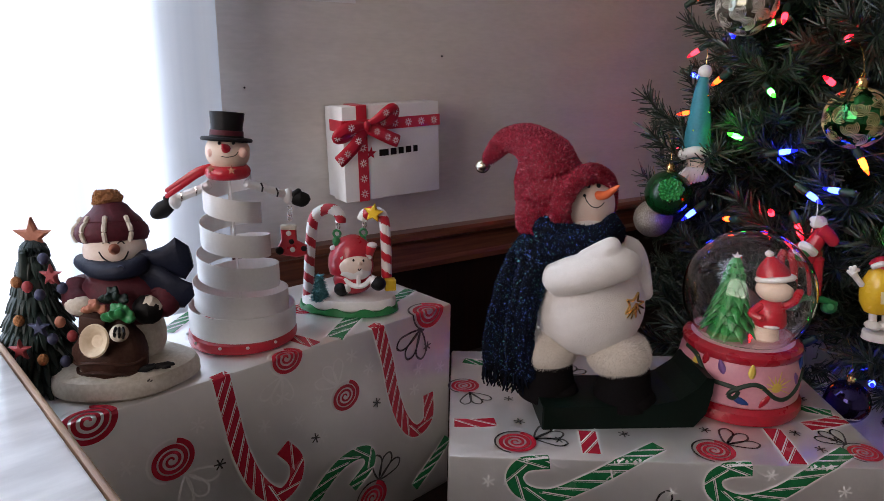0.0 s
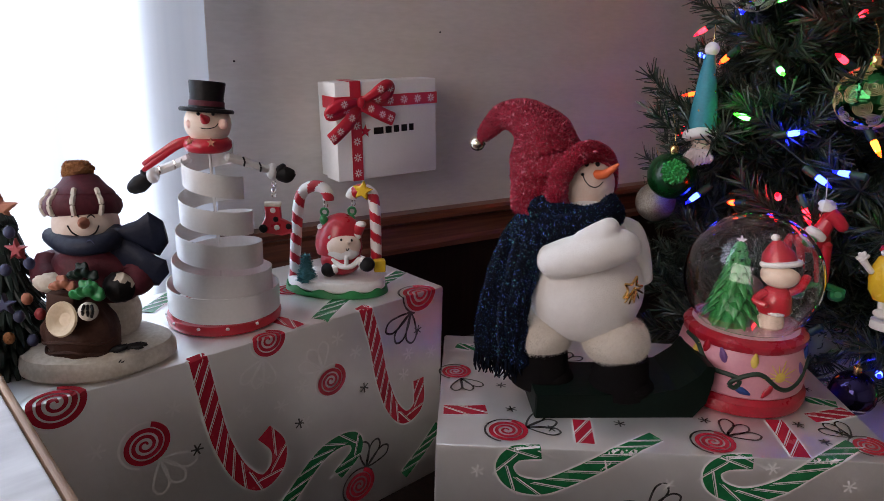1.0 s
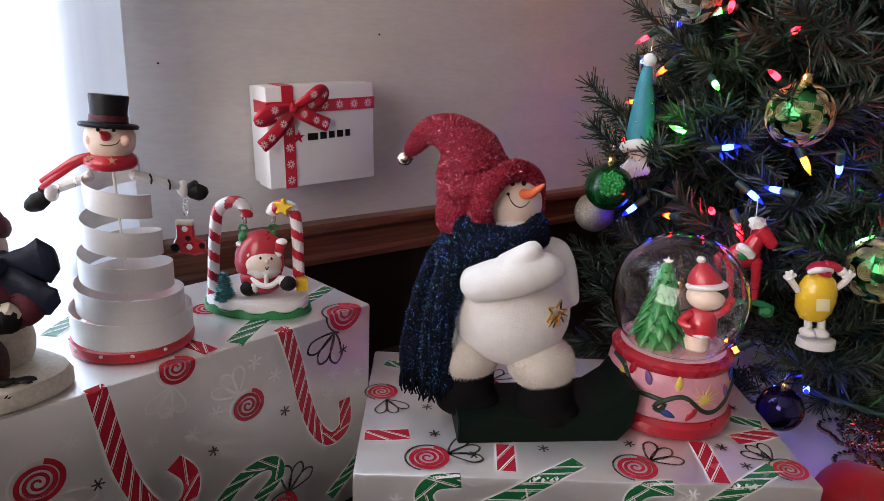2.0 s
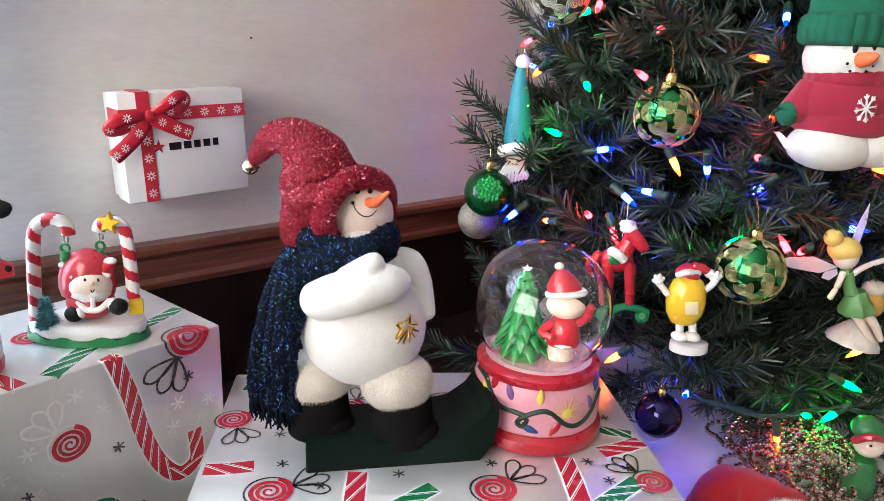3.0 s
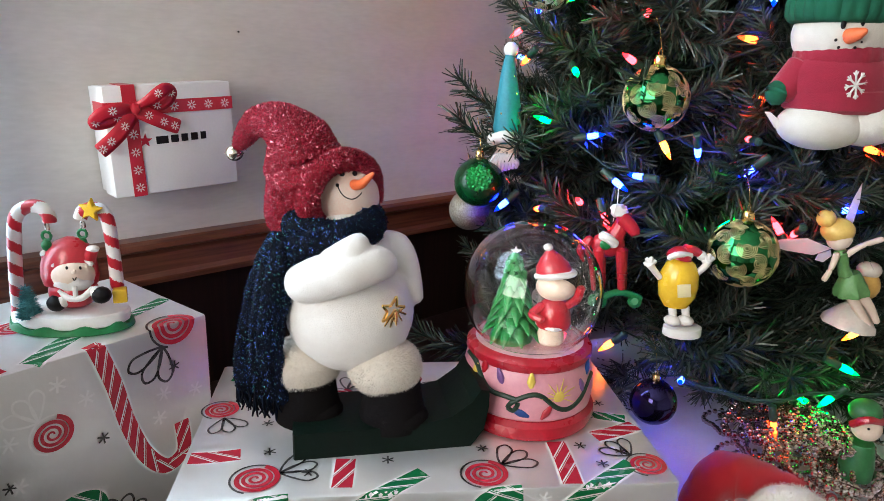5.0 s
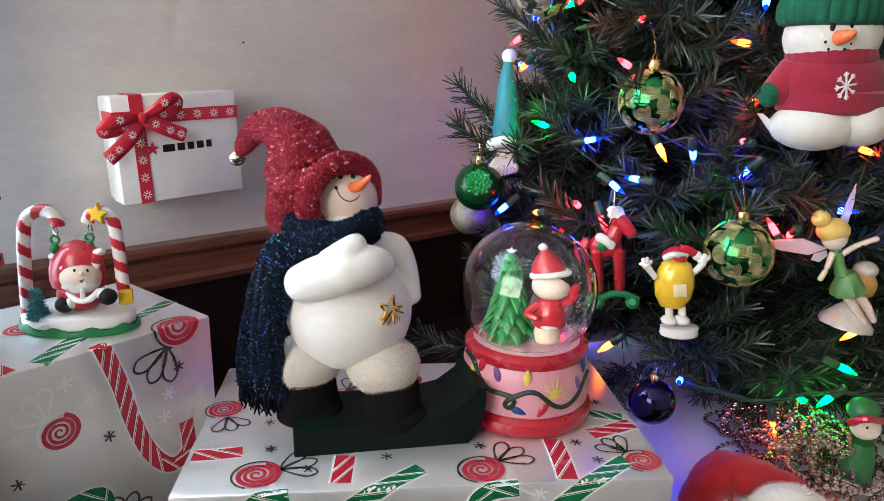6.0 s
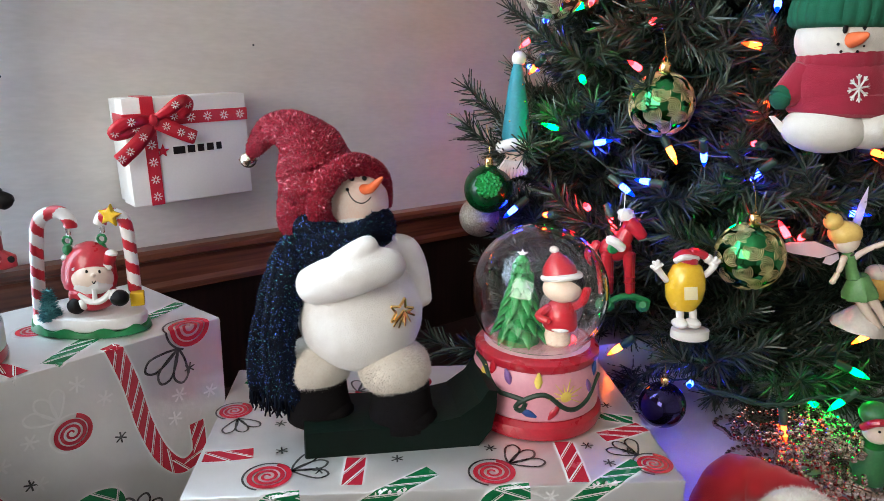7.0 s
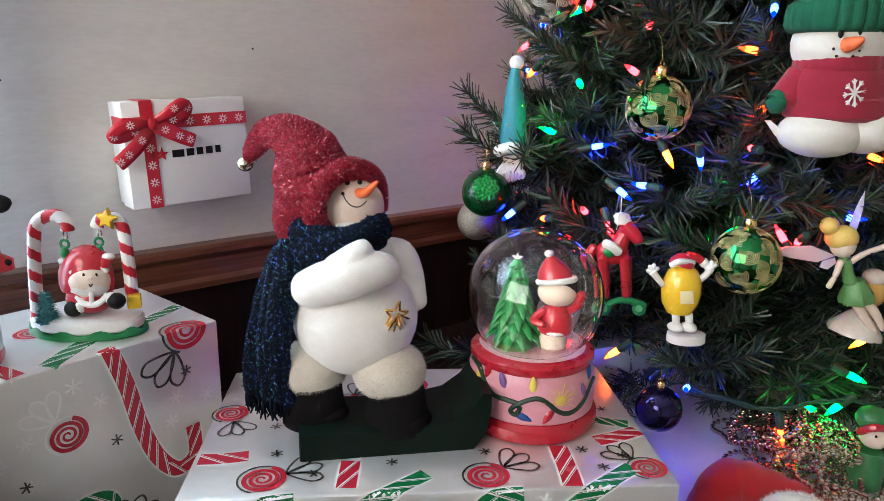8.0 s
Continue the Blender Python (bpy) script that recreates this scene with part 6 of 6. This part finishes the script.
fig.tube([q(1188, 462, -0.004), q(1203, 456, -0.0095), q(1226, 458, -0.003)], 0.0026, 1, n=8)
fig.tube([q(1215, 448), q(1232, 450), q(1244, 456)], [0.005, 0.004, 0.003], 2, n=8)
fig.ball(q(1245, 458), 0.0042, 1, n=12)
fig.slab([(q(x, y).x, q(x, y).z) for x, y in ((1193, 500), (1216, 499), (1217, 521), (1194, 522))], 0.0010, 3, pose(0, -0.0140, 0), 0.08)
ob = part("egg_ornament", fig, [PLASTIC_YELLOW, PLASTIC_WHITE, PLASTIC_RED, PALE_PRINT_YELLOW], m=q.place)
tagged(ob, "glossy yellow egg-shaped ornament with a red hat on a white stand", "ornament")

# ---- winged doll ornament ----
q = front_draft(0.655, 0.200, 0.80)
WING = clear("pearl_wing", (0.95, 0.85, 0.92), 0.35, 1.2)
WING.node_tree.nodes["Principled BSDF"].inputs["Transmission Weight"].default_value = 0.45
HAIR = surface("blond_paint", (0.80, 0.55, 0.16), (0.68, 0.42, 0.10), 0.45)
DRESS = surface("leaf_green_paint", (0.14, 0.30, 0.10), (0.09, 0.22, 0.07), 0.45)
fig = Shape()
fig.ball(q(1490, 425), (0.0105, 0.0105, 0.0115), 0, n=20)
fig.ball(q(1487, 413, 0.001), (0.0140, 0.0125, 0.0110), 1, n=20)
fig.ball(q(1466, 392), 0.0078, 1, n=16)
fig.tube([q(1494, 440), q(1495, 455)], [0.003, 0.0042], 0, n=10)
fig.tube([q(1493, 452), q(1498, 475), q(1502, 490)], [0.0072, 0.0058, 0.0075], 2, n=14, flat=0.75)
fig.lathe([(0.0135, -0.0145), (0.0138, -0.010), (0.010, 0.0), (0.0072, 0.006)], 2, q(1512, 498), pose(0, 0, 0, 0, -12), n=22, wave=lambda a, z: 1 + (0.10 * math.cos(7 * a) if z < -0.009 else 0))
for pts, r in ((((1505, 515), (1525, 550), (1545, 580)), (0.0055, 0.0040, 0.0026)), (((1520, 515), (1545, 545), (1560, 575)), (0.0055, 0.0040, 0.0026)),
               (((1486, 455), (1476, 480), (1464, 500)), (0.0030, 0.0024, 0.0026)), (((1504, 455), (1530, 440), (1566, 428)), (0.0030, 0.0024, 0.0026))):
    fig.tube([q(x, y, -0.004) for x, y in pts], r, 0, n=10)
fig.slab([(q(x, y).x, q(x, y).z) for x, y in ((1484, 448), (1440, 430), (1395, 432), (1362, 440), (1400, 452), (1450, 460))], 0.0016, 3, pose(0, 0.006, 0), 0.05)
fig.slab([(q(x, y).x, q(x, y).z) for x, y in ((1484, 452), (1462, 458), (1456, 470), (1470, 474), (1486, 462))], 0.0016, 3, pose(0, 0.008, 0), 0.05)
fig.slab([(q(x, y).x, q(x, y).z) for x, y in ((1500, 446), (1506, 400), (1520, 362), (1536, 332), (1532, 365), (1518, 410))], 0.0016, 3, pose(0, 0.006, 0), 0.05)
ob = part("fairy_ornament", fig, [SKIN_PAINT, HAIR, DRESS, WING], m=q.place)
tagged(ob, "winged doll ornament in a leaf-green dress", "ornament")
q = front_draft(0.665, 0.205, 0.78)
fig = Shape()
CUP = surface("frosted_cup", (0.66, 0.60, 0.54), (0.55, 0.48, 0.42), 0.35, scale=60, bump=0.1)
fig.lathe([(0.0225, -0.011), (0.0215, -0.006), (0.0160, 0.001), (0.0110, 0.007), (0.006, 0.012), (0.004, 0.016)], 0, q(1515, 562), pose(0, 0, 0, 0, 10), n=26, wave=lambda a, z: 1 + (0.04 * math.cos(8 * a) if z < -0.005 else 0))
fig.ball(q(1538, 510, 0.004), (0.0125, 0.012, 0.0140), 1, n=20)
fig.ball(q(1545, 483, 0.004), (0.0105, 0.010, 0.0080), 0, n=18)
ob = part("angel_ornament", fig, [CUP, surface("amber_paint", (0.62, 0.38, 0.10), (0.5, 0.28, 0.06), 0.4)], m=q.place)
tagged(ob, "small pale bell-skirted ornament with an amber body", "ornament")

# ---- plush snowman in the tree ----
GREEN_KNIT = surface("green_knit", (0.008, 0.115, 0.058), (0.005, 0.075, 0.038), 0.95, scale=90, fine=1400, bump=0.5)
# white fleece with the dimmer light of this spot put into its colour
DIM_FLEECE = surface("dim_white_fleece", (0.70, 0.655, 0.59), (0.60, 0.555, 0.49), 0.95, scale=120, fine=1300, bump=0.4, sheen=0.3)
RED_KNIT = surface("crimson_fleece", (0.32, 0.009, 0.034), (0.24, 0.007, 0.025), 0.95, scale=90, fine=1400, bump=0.5, sheen=0.2)
q = front_draft(0.630, 0.222, 0.98)
toy = thing("plush_snowman_ornament", q.place, "plush snowman in a green knit hat and crimson sweater", "plush toy")
head, sweater, hat, mitt, face, flake, tag = (Shape() for k in range(7))
head.ball(q(1485, 70), (0.0370, 0.032, 0.0300), 0, n=32)
sweater.ball(q(1480, 150), (0.0420, 0.034, 0.0330), 0, n=32)
for at, r in (((1452, 228, -0.006), (0.0350, 0.028, 0.0200)), ((1528, 222, -0.008), (0.0260, 0.028, 0.0195))):
    part("leg", Shape().ball(q(*at), r, 0, n=28), DIM_FLEECE, toy, "white plush leg in a colour darkened for weak light")
sweater.lathe([(0.0385, 0.0), (0.0425, 0.003), (0.0425, 0.017), (0.0385, 0.020)], 0, q(1478, 205), n=40, squash=0.8)
sweater.lathe([(0.0290, -0.001), (0.0325, 0.001), (0.0342, 0.005), (0.0342, 0.010), (0.0325, 0.0145), (0.0290, 0.0165), (0.024, 0.0165)], 0, q(1480, 125), n=144, squash=0.9, wave=lambda a, z: 1 + 0.022 * abs(math.cos(11 * a)) ** 0.6)
sweater.tube([q(1420, 130), q(1398, 155), q(1382, 172)], [0.0140, 0.0130, 0.0120], 0, n=16)
mitt.tube([q(1385, 165, -0.002), q(1374, 172, -0.003), q(1372, 186, -0.004)], [0.0085, 0.0095, 0.0070], 0, n=14)
sweater.tube([q(1545, 130), q(1565, 160), q(1575, 190)], [0.0140, 0.0130, 0.0120], 0, n=16)
hat.lathe([(0.0340, -0.001), (0.0380, 0.001), (0.0400, 0.005), (0.0403, 0.014), (0.0385, 0.021), (0.034, 0.024)], 0, q(1482, 50), n=168, squash=0.9, wave=lambda a, z: 0.985 + 0.05 * abs(math.cos(13 * a)) ** 0.6)
hat.lathe([(0.0355, 0.020), (0.0350, 0.034), (0.0300, 0.048), (0.016, 0.056)], 0, q(1482, 50), n=64, squash=0.9, wave=lambda a, z: 1 + 0.012 * math.cos(30 * a))
head_part = part("head", head, DIM_FLEECE, toy, "white plush head in a colour darkened for weak light")
part("nose", Shape().tube([q(1498, 72, -0.030), q(1512, 68, -0.038), q(1526, 62, -0.043)], [0.0060, 0.0048, 0.0022], 0, n=12), ORANGE, head_part, "orange felt nose")
for x, y in ((1487, 52), (1520, 52)):
    face.ball(q(x, y, -0.0300), (0.0022, 0.0014, 0.0034), 0, n=10)
for x, y in ((1474, 79), (1479, 92), (1508, 92), (1519, 82)):
    face.ball(q(x, y, -0.0305), 0.0012, 0, n=8)
for k in range(4):
    a = k * math.pi / 4 + 0.2
    c = q(1511, 157, -0.0345)
    way = pose(0, 0, 0, 0, 0, 10)
    pts = [c + way.to_3x3() @ Vector((s * 0.0095 * math.cos(a), 0, s * 0.0105 * math.sin(a))) for s in (-1, 1)]
    flake.tube(pts, 0.0008, 0, n=5)
    for s in (-0.62, 0.62):
        for t in (-0.6, 0.6):
            b = c + way.to_3x3() @ Vector((s * 0.0095 * math.cos(a), 0, s * 0.0105 * math.sin(a)))
            e = b + way.to_3x3() @ Vector((math.copysign(0.0035, s) * math.cos(a + t), 0, math.copysign(0.0035, s) * math.sin(a + t)))
            flake.tube([b, e], 0.0006, 0, n=4)
tag.slab([(q(x, y).x, q(x, y).z) for x, y in ((1348, 205), (1358, 205), (1385, 228), (1388, 245), (1366, 232))], 0.0016, 0, pose(0, -0.004, 0), 0.05)
part("features", face, BLACK, head_part, "black bead eyes and smile")
sweater_part = part("sweater", sweater, RED_KNIT, toy, "crimson sweater with a ribbed collar")
part("snowflake", flake, PLASTIC_WHITE, sweater_part, "white embroidered snowflake")
part("mitten", mitt, GREEN_KNIT, toy, "green knit mitten")
part("hat", hat, GREEN_KNIT, toy, "green ribbed knit hat")
part("tag", tag, PLASTIC_WHITE, toy, "small white cloth tag")

# ---- elf, beads and felt hat under the tree ----
ELF_GREEN = surface("green_painted_wood", (0.035, 0.17, 0.05), (0.02, 0.11, 0.035), 0.45, scale=90, bump=0.1)
q = front_draft(0.640, 0.170, 0.655)
fig = Shape()
fig.lathe([(0.0140, -0.004), (0.0145, 0.008), (0.0125, 0.022), (0.0105, 0.030)], 0, q(1525, 840), n=24)
fig.ball(q(1545, 762), (0.0125, 0.0120, 0.0115), 1, n=20)
fig.tube([q(1518, 755, -0.004), q(1545, 748, -0.014), q(1575, 752, -0.006)], 0.0035, 2, n=8)
fig.ball(q(1542, 732), (0.0138, 0.0130, 0.0108), 0, n=22)
fig.ball(q(1548, 764, -0.0125), 0.0012, 3, n=8)
ob = part("elf_figure", fig, [ELF_GREEN, SKIN_PAINT, RED_RESIN, BLACK], m=q.place)
tagged(ob, "small peg elf with a green cap beside the beads", "figurine")

garland = thing("bead_garland", pose(0.625, 0.222, 0.628), "heap of shiny pinkish-silver bead strings on the cloth", "garland")
BEAD = surface("rose_silver_beads", (0.66, 0.54, 0.50), (0.56, 0.45, 0.42), 0.14, metal=1.0, bump=0)
unit = []
for i in range(5):
    p = math.pi * (0.06 + 0.88 * i / 4)
    unit.append([(math.sin(p) * math.cos(a), math.sin(p) * math.sin(a), -math.cos(p)) for a in [2 * math.pi * j / 8 for j in range(8)]])
rng = random.Random(14)
for k in range(46):
    s = Shape()
    cx, cy, rad = rng.uniform(-0.025, 0.090), rng.uniform(-0.060, 0.055), rng.uniform(0.022, 0.055)
    ph = rng.uniform(0, 6)
    n = int(2 * math.pi * rad / 0.0066) + 6
    for i in range(n):
        a = ph + 2 * math.pi * i / n * 1.05
        rr = rad * (1 + 0.25 * math.sin(2 * a + k) + 0.1 * math.sin(5 * a))
        x, y = cx + rr * math.cos(a), cy + rr * 0.75 * math.sin(a)
        z = 0.0042 + 0.0015 * k * max(0.0, 1 - (x * x + y * y) / 0.011) + rng.uniform(0, 0.0015)
        s.grid([[Vector((x + 0.0028 * ux, y + 0.0028 * uy, z + 0.0028 * uz)) for ux, uy, uz in row] for row in unit], 0)
    part("bead_string", s, BEAD, garland)

FELT_RED = surface("red_felt", (0.50, 0.012, 0.020), (0.40, 0.008, 0.014), 0.95, scale=60, fine=1100, bump=0.4, sheen=0.25)
q = front_draft(0.548, 0.222, 0.632)
felt = thing("felt_hat", q.place, "red felt hat with a white furry trim lying on the cloth", "hat")
crown = Shape().tube([q(1240, 905, 0.0), q(1262, 866, 0.003), q(1292, 846, 0.006), q(1340, 852, 0.004), q(1400, 874, 0.0), q(1475, 908, -0.008)],
                     [0.0150, 0.0180, 0.0222, 0.0172, 0.0155, 0.0160], 0, n=30, smooth=8, lump=0.16)
part("crown", crown, FELT_RED, felt, "soft folded red felt")
trim = Shape().tube([q(1330, 925, -0.030), q(1375, 897, -0.030), q(1420, 893, -0.028), q(1490, 925, 0.0)], [0.010, 0.012, 0.012, 0.012], 0, n=14, lump=0.2)
trim.fuzz(0, 7000, 0.0038, 0.00035, [0], seed=12)
part("trim", trim, FUR, felt, "white furry trim")

# small wrapped present behind the globe
back_box, BH = wrapped_box("wrapped_present", (0.585, 0.430, 0.62), -22, (0.14, 0.11, 0.085), "small white present with black line print under the tree")
for u, v in ((0.03, 0.03), (0.07, 0.05), (0.10, 0.025), (0.05, 0.08)):
    flake_print(back_box, BH, u, v, 0.012, INK)
